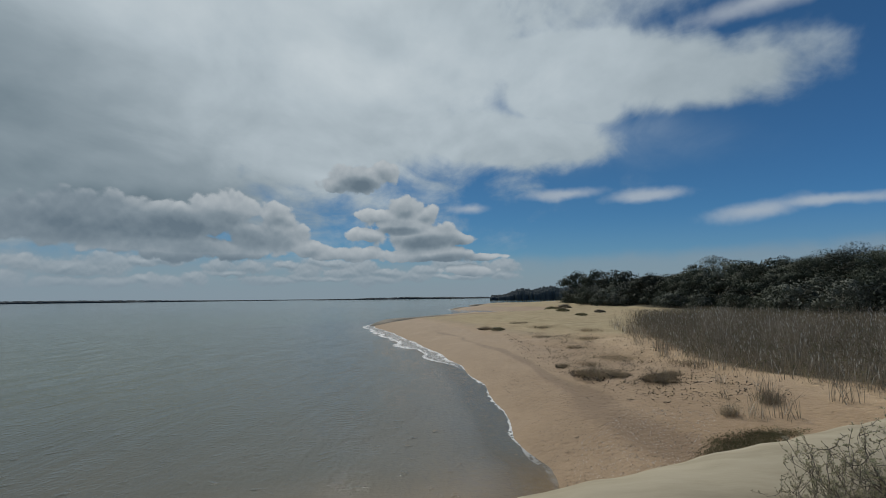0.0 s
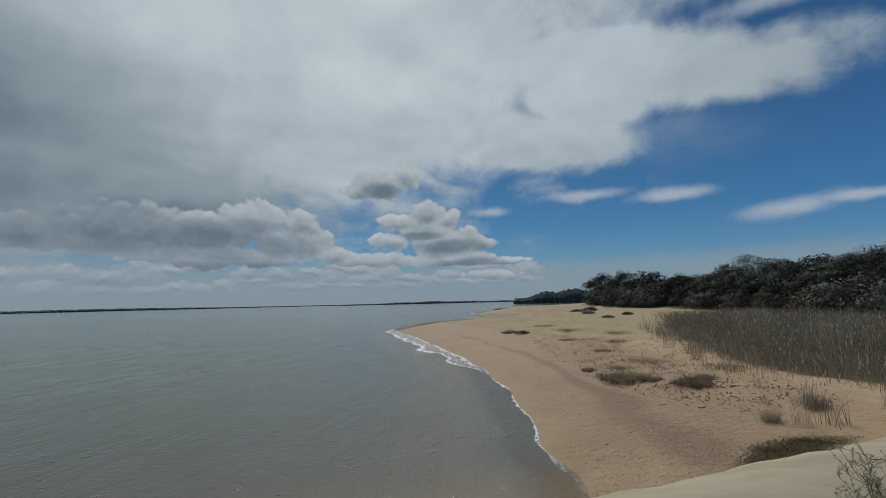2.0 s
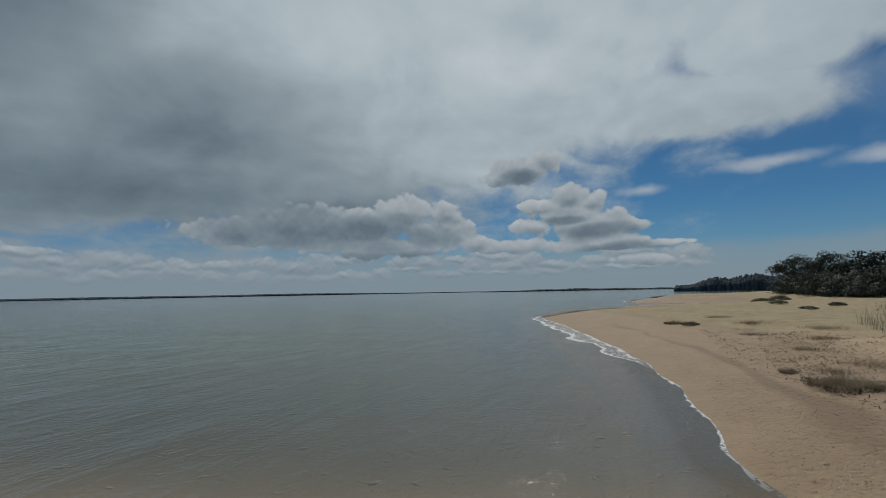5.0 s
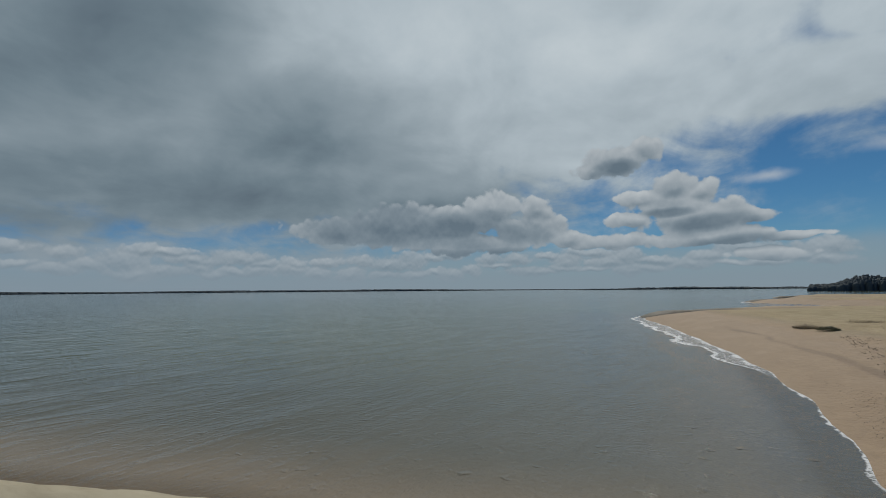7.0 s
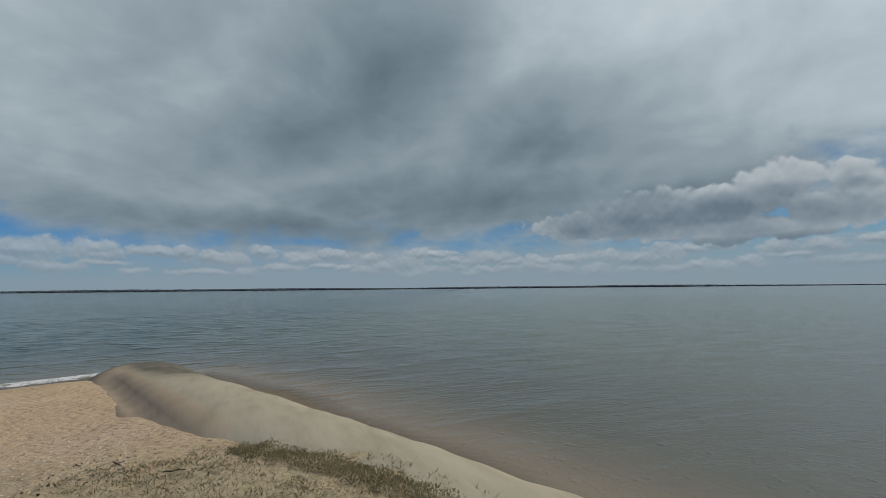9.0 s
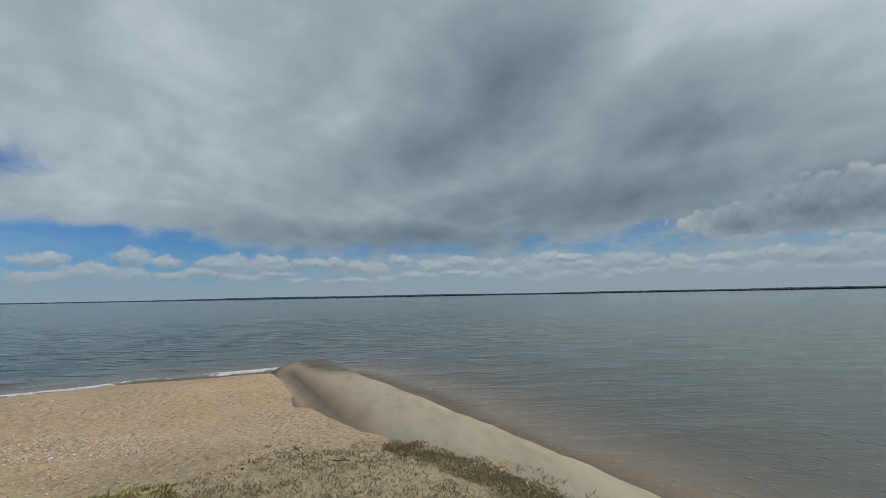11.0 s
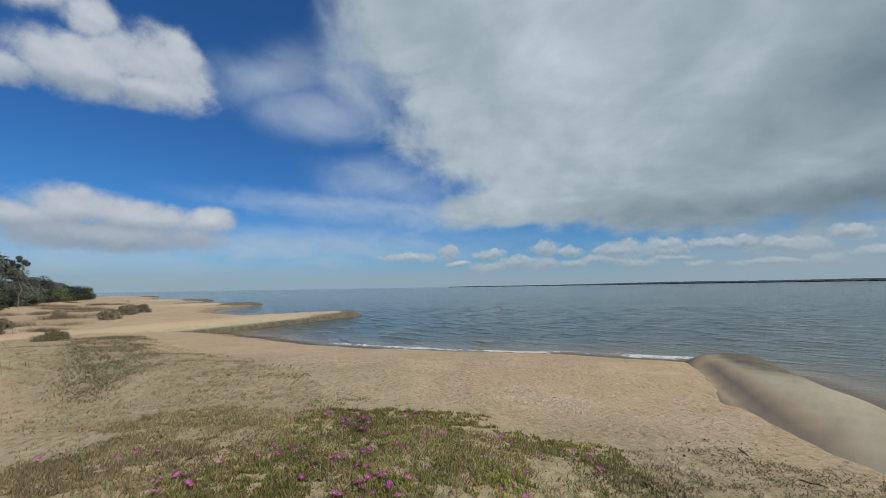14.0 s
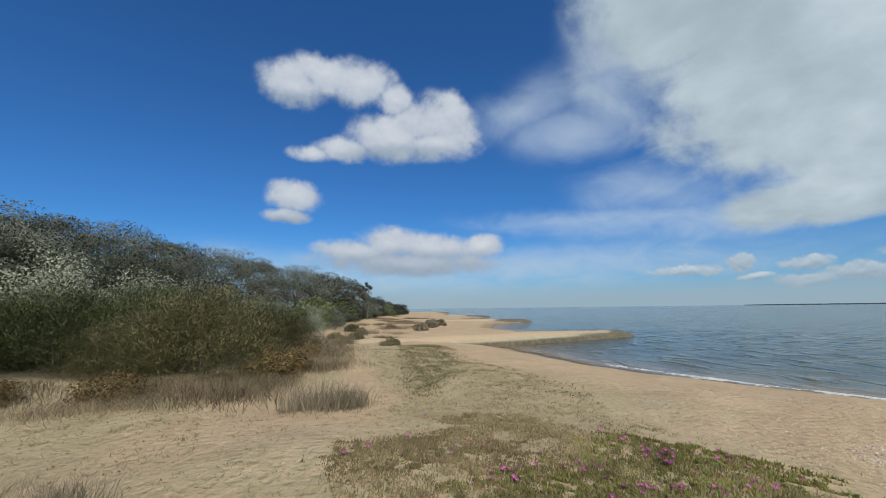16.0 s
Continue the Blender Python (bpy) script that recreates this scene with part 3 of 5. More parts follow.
REED_BED = [(8.6, 20.5), (7.0, 13), (7.3, 9.6), (8.3, 7.6), (13, 5), (22, 8), (27, 26), (25, 42), (15.5, 37)]
LAND_POLY = np.vstack([[(6000, 5000), (900, 5000), (400, 900)], SHORELINE, [(300, -900), (900, -5000), (6000, -5000)]])
SCRUB_POLY = np.vstack([[(6000, 5000), (1000, 5000), (500, 900)], SCRUB, [(340, -900), (950, -5000), (6000, -5000)]])


def wobble(px, py, size, seed=0.0):
    """A cheap smooth unevenness between -1 and 1."""
    a, b = px / size + seed, py / size - seed
    return (np.sin(a * 1.9 + np.sin(b * 1.3 + seed)) * 0.5 + np.sin(b * 2.3 + np.sin(a * 1.7 - seed) * 1.4) * 0.5)


def ashore(px, py):
    """Metres from the waterline: positive on land, negative at sea."""
    d = from_line(px, py, SHORELINE) + 0.0
    return np.where(inside(px, py, LAND_POLY), d, -d) + 0.18 * wobble(px, py, 1.6, 2.0)


def into_scrub(px, py):
    d = from_line(px, py, SCRUB)
    return np.where(inside(px, py, SCRUB_POLY), d, -d)


def smooth(v, lo, hi):
    k = np.clip((v - lo) / (hi - lo), 0, 1)
    return k * k * (3 - 2 * k)


# Sand tubes: seaward tip, landward end, crest height, half width
GROYNES = [((-17.3, -4.25), (8.6, 6.5), 1.38, 1.55), ((-27.0, -40.6), (1.5, -29.4), 1.0, 1.4), ((-34.5, -86.6), (-12, -77), 0.9, 1.7),
           ((-39.5, -134), (-18, -125), 0.9, 1.7), ((-51, -262), (-25, -252), 0.95, 1.8), ((-8.2, 47.6), (9, 62), 0.98, 1.6),
           ((1.6, 106.5), (16, 117), 0.8, 1.7), ((8.5, 149), (28, 158), 0.85, 1.7)]


def land(px, py):
    """The height of the ground."""
    px, py = np.asarray(px, float), np.asarray(py, float)
    s = ashore(px, py)
    z = np.where(s > 0, 1.22 * (1 - np.exp(-np.maximum(s, 0) / 4.6)), -2.6 * (1 - np.exp(np.minimum(s, 0) / 26.0)))
    z = np.where(s > 0, z * (1 - 0.34 * smooth(py, -21, -32) * smooth(into_scrub(px, py), 2, -3)), z)
    # the low dune on which the walker stands, heaped against the crest of the tube
    z = z + 0.36 * np.exp(-(((px + 0.4) / 4.4) ** 4 + ((py + 2.6) / 4.7) ** 4)) * smooth(s, 0.5, 3.0)
    (tx, ty), (ex, ey), top, half = GROYNES[0]
    ux, uy = ex - tx, ey - ty
    long = math.hypot(ux, uy)
    ux, uy = ux / long, uy / long
    along, side = (px - tx) * ux + (py - ty) * uy, -(px - tx) * uy + (py - ty) * ux
    bank = np.interp(along, [0.5, 2.0, 7.0, 9.5, 11.5, 13.2, 14.5, 17.0, 20.0, 34], [0.0, 0.20, 0.61, 0.87, 1.08, 1.27, 1.34, 1.35, 1.13, 1.08])
    near_tube = smooth(side, 0.45, 0.05) * smooth(side, -6.0, -1.5) * smooth(along, -0.5, 1.5) * smooth(along, 34, 24)
    z = np.where(side < 0.65, z * (1 - near_tube) + np.maximum(z, bank) * near_tube, z)
    shelf = smooth(side, 0.4, 1.2) * smooth(along, 21.5, 18.5) * smooth(along, -3, 0)
    z = np.where(s > 0, z * (1 - shelf) + shelf * np.minimum(z, 0.02 + 0.045 * s), z)
    w = into_scrub(px, py)
    z = z + smooth(w, 0, 45) * 5.0 * smooth(w, 400, 30) * smooth(py, -150, -60) + smooth(w, -4, 3) * 0.25
    dry = smooth(s, 2.0, 7.0)
    z = z + dry * (0.05 * wobble(px, py, 1.1) + 0.10 * wobble(px, py, 3.7, 5.0)) * smooth(np.hypot(px, py), 900, 100)
    far = np.hypot(px, py)
    return z + np.where(s < 0, smooth(far, 2250, 2450) * 3.6 * smooth(px, -200, -700) * smooth(py, -2000, -1500), 0)


def land1(px, py):
    return float(land(np.array([px]), np.array([py]))[0])


def grown(name, verts, faces, mat, parent=None, smooth_faces=False):
    me = bpy.data.meshes.new(name)
    me.from_pydata(verts, [], faces)
    me.materials.append(mat)
    if smooth_faces:
        me.polygons.foreach_set("use_smooth", np.ones(len(me.polygons), bool))
    me.update()
    ob = new(name, me)
    ob.parent = parent
    return ob


def part(name, bm, mat, parent, label=""):
    me = bpy.data.meshes.new(name)
    bm.to_mesh(me)
    bm.free()
    me.materials.append(mat)
    ob = new(name, me)
    ob.parent = parent
    return tagged(ob, label)


def attribute(ob, name, values):
    ob.data.attributes.new(name, "FLOAT", "POINT").data.foreach_set("value", np.asarray(values, np.float32))


def rings(radii, spokes):
    ang = np.linspace(0, 2 * np.pi, spokes, endpoint=False)
    r = np.asarray(radii)[:, None]
    px, py = (r * np.cos(ang)).ravel(), (r * np.sin(ang)).ravel()
    n = len(radii)
    i = np.arange(n - 1)[:, None] * spokes
    j = np.arange(spokes)[None, :]
    k = (j + 1) % spokes
    quads = np.stack([i + j, i + spokes + j, i + spokes + k, i + k], -1).reshape(-1, 4)
    return px, py, quads


def sheet(name, px, py, pz, quads, mat):
    me = bpy.data.meshes.new(name)
    me.vertices.add(len(px))
    me.vertices.foreach_set("co", np.stack([px, py, pz], 1).astype(np.float32).ravel())
    me.loops.add(quads.size)
    me.loops.foreach_set("vertex_index", quads.ravel().astype(np.int32))
    me.polygons.add(len(quads))
    me.polygons.foreach_set("loop_start", np.arange(0, quads.size, 4, dtype=np.int32))
    me.update(calc_edges=True)
    me.polygons.foreach_set("use_smooth", np.ones(len(quads), bool))
    me.materials.append(mat)
    return new(name, me)


# ground: one sheet from underfoot to the horizon
radii = np.concatenate([[0.005], np.geomspace(0.25, 30, 200), np.geomspace(31, 4850, 90)])
gx, gy, gq = rings(radii, 560)
gx, gy = gx + 0.6, gy + 0.9
gz = land(gx, gy)
gs, gw = ashore(gx, gy), into_scrub(gx, gy)
ground = sheet("ground", gx, gy, gz, gq, SAND)
attribute(ground, "wet", np.maximum(smooth(gs, 2.4, 0.2), (0.60 * smooth(gs, 8.0, 5.0) + 0.30 * smooth(gs, 4.6, 2.6)) * smooth(gy, 4.5, 6.5)))
attribute(ground, "tide", np.exp(-((gs - 2.15 - 0.20 * wobble(gx, gy, 3.7, 4.0)) / (0.22 + 0.45 * smooth(gy, 15, 8))) ** 2) * smooth(gy, 5, 8) * smooth(gy, 44, 26) * (0.75 + 0.25 * wobble(gx, gy, 1.2, 8.0)))
near = np.hypot(gx, gy)
bare = np.exp(-((gx - 1.9 - 0.05 * (gy + 6)) / 2.0) ** 4) * smooth(gy, -2, -5) * smooth(gy, -14, -9)
trail = np.exp(-((gx - 0.25 + 0.06 * (gy + 8)) / 0.65) ** 2) * smooth(gy, -8, -10) * smooth(gy, -28, -18)
grassy = smooth(gs, 7.0, 10.5) * 0.75 * (1 - 0.95 * bare) * (1 - 0.95 * trail) + 0.12 * wobble(gx, gy, 4.0, 1.0)
grassy = np.where((gy > 7) & (gs < 12), grassy * 0.35 + 0.62 * smooth(gy, 15, 26) * smooth(gs, 3.6, 6.0), grassy) * smooth(gy, -34, -24) + smooth(gw, -6, 2) * 0.5 * smooth(gy, -30, -22)
dune_top = np.exp(-(((gx + 1.0) / 5.4) ** 4 + ((gy + 2.0) / 5.0) ** 4))
attribute(ground, "grass", np.clip(np.maximum(grassy, 0.8 * dune_top), 0, 1))
in_reeds = np.where(inside(gx, gy, np.array(REED_BED)), from_line(gx, gy, np.array(REED_BED + REED_BED[:1])), 0.0)
attribute(ground, "litter", np.maximum(smooth(gw, -1.0, 2.5), 0.85 * smooth(in_reeds, 0.2, 1.8)))
attribute(ground, "shell", smooth(gs, 2.0, 4.0) * smooth(gs, 13.0, 9.0))
tagged(ground, "pale tan beach sand, damp and darker beside the water", "sand", kind="structure")

# water: one sheet to the horizon, cut away under the dry land
wr = np.concatenate([np.geomspace(2.0, 60, 240), np.geomspace(61, 4900, 110)])
wx, wy, wq = rings(wr, 620)
wl, ws = land(wx, wy), ashore(wx, wy)
keep = (wl[wq] < 0.22).any(1)
wq = wq[keep]
used, wq = np.unique(wq, return_inverse=True)
wq = wq.reshape(-1, 4)
wx, wy, wl, ws = wx[used], wy[used], wl[used], ws[used]
calm = smooth(np.hypot(wx, wy), 120, 30) * smooth(ws, -0.2, -2.0)
wz = (0.02 + 0.018 * smooth(wy, 4, -12)) * calm * wobble(wx * 0.93 + wy * 0.36, (wy * 0.93 - wx * 0.36) * 0.35, 0.7, 3.0)
# a small wave curls over along the southern beach
front = ws + 1.25 + 0.25 * wobble(wx, wy, 4.0)
lip = np.exp(-(front / np.where(front > 0, 0.78, 0.28)) ** 2) * smooth(wy, -3.5, -6.0) * smooth(wy, -30, -18)
wz = wz + 0.095 * lip * (0.65 + 0.35 * wobble(wx, wy, 2.6, 7.0))
water = sheet("water", wx, wy, wz, wq, WATER)
attribute(water, "depth", np.maximum(-wl, 0) + np.where(ws > 0, 0, 0.0))
attribute(water, "offshore", -ws)
attribute(water, "chop", smooth(wx * 0.5 + wy, 10.0, -30.0))
attribute(water, "curl", lip * (0.70 + 0.45 * wobble(wx, wy, 3.1, 9.0)))
attribute(water, "surge", (0.15 + 1.35 * smooth(wy, 14, 27)) * (smooth(wy, 8, 13) * smooth(wy, 62, 50) + smooth(wy, 96, 103) * smooth(wy, 128, 118)) * (0.75 + 0.25 * wobble(wx, wy, 3.0, 6.0)))
attribute(water, "shoal", smooth(wy, 9.0, 6.5))
beside_tube = smooth(wy, 6.0, 4.5) * smooth(wy, -4.6, -3.4) * smooth(wx, -18.5, -17)
attribute(water, "surf", (1 - 0.88 * beside_tube) * (1 - 0.85 * smooth(wy, 10.0, 7.5) * smooth(wx, -0.5, 0.5)))
tagged(water, "grey-green murky bay water with small ripples", "water", kind="structure")


# ---------------------------------------------------------------- far shores
def far_wood(name, label, a0, a1, dist, tall, seed, depth=60.0, base=-4.0, end=6.0, crown=1.0, rows=2):
    """A wooded shore far off: a bank of many small rounded crowns with an uneven top."""
    rnd = np.random.RandomState(seed)
    n = int(abs(a1 - a0) * dist * 0.0175 / (tall * 0.42 * crown)) + 4
    verts, faces = [], []
    for row in range(rows):
        for i in range(n):
            k = (i + rnd.rand()) / n
            a = radians(a0 + (a1 - a0) * k)
            fade = min(1.0, k * (a1 - a0) / end if a1 > a0 else 1.0, (1 - k) * (a1 - a0) / end if a1 > a0 else 1.0)
            r = dist + depth * row + rnd.rand() * depth * 0.6
            h = tall * (0.55 + 0.25 * row * 2 / rows + 0.22 * rnd.rand()) * (0.35 + 0.65 * max(0.0, fade))
            h *= 0.85 + 0.2 * math.sin(k * 23 + seed) * math.sin(k * 9.1)
            w = tall * crown * (0.45 + 0.5 * rnd.rand()) * (1.8 if dist > 1000 else 1.2)
            cx, cy = -math.sin(a) * r, math.cos(a) * r
            o = len(verts)
            for ring, (hz, ww) in enumerate(((base, 0.9), (h * 0.35, 1.0), (h * 0.72, 0.85), (h * 0.95, 0.45))):
                for s in range(7):
                    b = s * 2 * math.pi / 7 + ring * 0.4
                    j = 0.8 + 0.4 * rnd.rand()
                    verts.append((cx + math.cos(b) * w * ww * j, cy + math.sin(b) * w * ww * j, hz + (0 if ring == 0 else (rnd.rand() - 0.5) * h * 0.12)))
            verts.append((cx, cy, h))
            for ring in range(3):
                for s in range(7):
                    p, q = o + ring * 7 + s, o + ring * 7 + (s + 1) % 7
                    faces.append((p, q, q + 7, p + 7))
            for s in range(7):
                faces.append((o + 21 + s, o + 21 + (s + 1) % 7, o + 28))
    ob = grown(name, verts, faces, FARWOOD_HAZED, None, True)
    return tagged(ob, label, "woodland", kind="stuff")


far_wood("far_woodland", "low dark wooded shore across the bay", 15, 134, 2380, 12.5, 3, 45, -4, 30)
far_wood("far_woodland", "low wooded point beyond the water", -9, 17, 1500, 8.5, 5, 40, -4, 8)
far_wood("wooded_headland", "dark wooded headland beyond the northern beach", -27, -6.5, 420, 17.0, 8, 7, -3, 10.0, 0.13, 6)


# ---------------------------------------------------------------- sand tubes
def groyne(tip, end, top, half, label):
    tx, ty = tip
    long = math.hypot(end[0] - tx, end[1] - ty)
    u = Vector(((end[0] - tx) / long, (end[1] - ty) / long, 0))
    v = Vector((-u.y, u.x, 0))
    n, m = max(40, int(long * 5)), 28
    verts, faces, damp, dust_sunlit = [], [], [], []
    for i in range(n + 1):
        a = long * (i / n) ** 1.35
        nose = min(1.0, a / 4.2)
        fat = math.sqrt(max(0.0, 1 - (1 - nose) ** 2.2))
        crest = 0.55 + (top / 1.38) * float(np.interp(a, [0, 0.5, 1.2, 2.2, 3.2, 4.5, 6, 9, 13, 20], [0.0, 0.27, 0.55, 0.82, 0.96, 1.01, 1.03, 1.12, 1.32, 1.38]))
        crest += 0.02 * math.sin(a * 0.9)
        wide = half * (0.30 + 0.70 * fat) * (1 + 0.05 * math.sin(a * 0.7 + 1.0)) * float(np.interp(a, [10, 13, 16, 20, 25], [1.0, 1.09, 1.06, 0.92, 0.86]))
        for j in range(m + 1):
            b = math.pi * j / m
            c, s = math.cos(b), math.sin(b)
            x = math.copysign(abs(c) ** 0.86, c) * wide
            z = -0.55 + crest * s ** 0.82
            fold = 0.07 * math.exp(-((b - 1.0) / 0.13) ** 2) * smooth(np.float64(a), 3, 5) * smooth(np.float64(a), 13, 9)
            z += -fold * 2.0 + 0.012 * math.sin(a * 3.1 + b * 4) + 0.010 * math.sin(a * 7.7 - b * 9)
            p = Vector((tx, ty, 0)) + u * a - v * x * 1.0
            verts.append((p.x, p.y, z))
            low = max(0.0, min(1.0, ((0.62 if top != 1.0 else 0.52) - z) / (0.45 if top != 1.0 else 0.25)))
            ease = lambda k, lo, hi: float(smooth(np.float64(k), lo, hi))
            # far tubes: the long cap is wet cloth plus painted shade on their side
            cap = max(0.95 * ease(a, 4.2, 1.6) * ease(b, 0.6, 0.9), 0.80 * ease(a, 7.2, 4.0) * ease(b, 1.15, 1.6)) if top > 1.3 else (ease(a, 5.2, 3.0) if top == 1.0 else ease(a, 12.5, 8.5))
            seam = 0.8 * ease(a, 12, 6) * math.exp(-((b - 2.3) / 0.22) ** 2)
            # near tube: a darker patch low on the flank; others: darker towards the bottom
            foot_dark = math.exp(-((a - 9.6) / 1.6) ** 2) * ease(b, 1.15, 0.85) if top > 1.3 else low * 0.9
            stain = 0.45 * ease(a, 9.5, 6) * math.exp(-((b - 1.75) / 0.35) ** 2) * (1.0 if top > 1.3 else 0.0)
            damp.append(min(1.0, cap + seam + foot_dark + stain + low * 0.25))
            # near tube: dusty flank; farther tubes: the crest coloured pale as if sunlit
            dust_sunlit.append(ease(b, 1.55, 1.15) * ease(a, 13, 10) if top > 1.3 else ease(z, 0.5, 0.75))
    root = new("groyne")
    root.matrix_basis = pose(tx, ty, 0)
    cut = sum(1 for i in range(n + 1) if long * (i / n) ** 1.35 < 4.0)
    for name, lo, hi in (("tube_end", 0, cut), ("tube_body", cut, n)):
        here = [(x - tx, y - ty, z) for x, y, z in verts[lo * (m + 1):(hi + 1) * (m + 1)]]
        faces = [(o, o + 1, o + m + 2, o + m + 1) for i in range(hi - lo) for o in range(i * (m + 1), i * (m + 1) + m)]
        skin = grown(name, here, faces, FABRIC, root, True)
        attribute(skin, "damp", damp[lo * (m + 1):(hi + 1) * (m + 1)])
        attribute(skin, "dust_sunlit", dust_sunlit[lo * (m + 1):(hi + 1) * (m + 1)])
    return tagged(root, label, "groyne", "sand tubes along the beach")


for k, (tip, end, top, half) in enumerate(GROYNES):
    groyne(tip, end, top, half, "long sand-filled geotextile tube, pale with a dark wet seaward end" if k < 2 else
           "far sand-filled geotextile tube with a dark wet tip")


# ---------------------------------------------------------------- plants
def leaves(rnd, at, way_out, length, width, spread=0.9, facing=None, small=False):
    """Small pointed leaves at the given places: vertices and faces. With facing they lie like shingles across the way out."""
    n = len(at)
    if facing is None:
        d = way_out + rnd.normal(0, spread, (n, 3))
        d /= np.linalg.norm(d, axis=1, keepdims=True) + 1e-9
        s = np.cross(d, rnd.normal(0, 1, (n, 3)))
    else:
        face = way_out + rnd.normal(0, facing, (n, 3))
        face /= np.linalg.norm(face, axis=1, keepdims=True) + 1e-9
        d = rnd.normal(0, 1, (n, 3)) + np.array([0, 0, 0.4])
        d = d - face * (d * face).sum(1, keepdims=True) + face * 0.3
        d /= np.linalg.norm(d, axis=1, keepdims=True) + 1e-9
        s = np.cross(face, d)
    s /= np.linalg.norm(s, axis=1, keepdims=True) + 1e-9
    long = (length * (0.6 + 0.8 * rnd.rand(n)))[:, None]
    wide = (width * (0.6 + 0.8 * rnd.rand(n)))[:, None]
    if small:
        v = np.stack([at + s * wide * 0.5, at - s * wide * 0.5, at + d * long], 1)
        return v.reshape(-1, 3), np.arange(n * 3).reshape(-1, 3)
    bend = np.cross(s, d) * long * 0.12
    v = np.stack([at, at + d * long * 0.45 - s * wide * 0.5 + bend, at + d * long, at + d * long * 0.45 + s * wide * 0.5 + bend], 1)
    return v.reshape(-1, 3), np.arange(n * 4).reshape(-1, 4)


def soften(ob, rnd, out, lean):
    """Foliage takes the light as rounded masses, not leaf by leaf."""
    n = out / (np.linalg.norm(out, axis=1, keepdims=True) + 1e-9) + 0.22 * lean + rnd.normal(0, 0.09, out.shape)
    n /= np.linalg.norm(n, axis=1, keepdims=True) + 1e-9
    ob.data.polygons.foreach_set("use_smooth", np.ones(len(ob.data.polygons), bool))
    ob.data.normals_split_custom_set_from_vertices(np.repeat(n, 3, 0).tolist())


def tubes(paths, sides=6):
    """Round tapered limbs along lists of (point, radius)."""
    verts, faces = [], []
    for path in paths:
        o = len(verts)
        for i, (p, r) in enumerate(path):
            a = path[min(i + 1, len(path) - 1)][0] - path[max(i - 1, 0)][0]
            q = a.to_track_quat("Z", "Y")
            for s in range(sides):
                b = 2 * math.pi * s / sides
                verts.append(tuple(p + q @ Vector((math.cos(b) * r, math.sin(b) * r, 0))))
        for i in range(len(path) - 1):
            for s in range(sides):
                a, b = o + i * sides + s, o + i * sides + (s + 1) % sides
                faces.append((a, b, b + sides, a + sides))
        faces.append(tuple(o + (len(path) - 1) * sides + s for s in range(sides)))
    return verts, faces


def limb(rnd, start, stop, r0, r1, steps=6, crook=0.12):
    line = []
    size = (stop - start).length
    for i in range(steps + 1):
        k = i / steps
        j = Vector(rnd.normal(0, 1, 3)) * crook * size * math.sin(k * math.pi) * 0.5
        line.append((start.lerp(stop, k) + j, r0 + (r1 - r0) * k))
    return line


def clumps(rnd, centres, sizes, per, flat=0.75):
    """Places and outward ways on and in many rounded clumps of foliage."""
    at, out = [], []
    for c, r in zip(centres, sizes):
        d = rnd.normal(0, 1, (per, 3))
        d /= np.linalg.norm(d, axis=1, keepdims=True)
        k = rnd.rand(per)[:, None] ** 0.22
        at.append(np.asarray(c) + d * k * r * np.array([1, 1, flat]))
        out.append(d * np.array([1, 1, flat]) + np.array([0, 0, 0.25]))
    return np.vstack(at), np.vstack(out)


def tree(seed, tall, wide, leaf, label, category="tree", stem=0.42, count=16, per=440, size=0.13, lean=0.3, spread_flat=0.6):
    rnd = np.random.RandomState(seed)
    root = new(category.replace(" ", "_"))
    top = Vector((rnd.normal(0, lean), rnd.normal(0, lean), tall * stem))
    limbs = [limb(rnd, Vector((0, 0, -0.3)), top, tall * 0.022 + 0.03, tall * 0.014 + 0.02)]
    centres, sizes = [], []
    for i in range(count):
        a, k = i * 2.399 + rnd.rand(), math.sqrt((i + 0.5) / count)
        e = Vector((math.cos(a) * k * wide * (0.42 + 0.16 * rnd.rand()), math.sin(a) * k * wide * (0.42 + 0.16 * rnd.rand()),
                    tall * (0.93 - 0.40 * min(1.0, (1 - stem) * 1.8) * k ** 2 * (0.7 + 0.5 * rnd.rand()) - 0.13 * (1 - stem) * 1.8 * rnd.rand())))
        centres.append(e)
        sizes.append(wide * (0.14 + 0.10 * rnd.rand()))
        if i % 2 == 0:
            limbs.append(limb(rnd, top.lerp(Vector((0, 0, 0)), 0.25 * rnd.rand()), e, tall * 0.010 + 0.012, 0.012, 5, 0.25))
    trunk = grown("trunk", *tubes(limbs, 5), BARK, root, True)
    at, out = clumps(rnd, centres, sizes, per, spread_flat)
    v, f = leaves(rnd, at, out, size, size * 0.7, facing=0.22, small=True)
    crown = grown("crown", v.tolist(), f.tolist(), leaf, root)
    lean_out = at - np.array([0, 0, tall * 0.55])
    soften(crown, rnd, out, lean_out / (np.linalg.norm(lean_out, axis=1, keepdims=True) + 1e-9))
    return tagged(root, label, category)


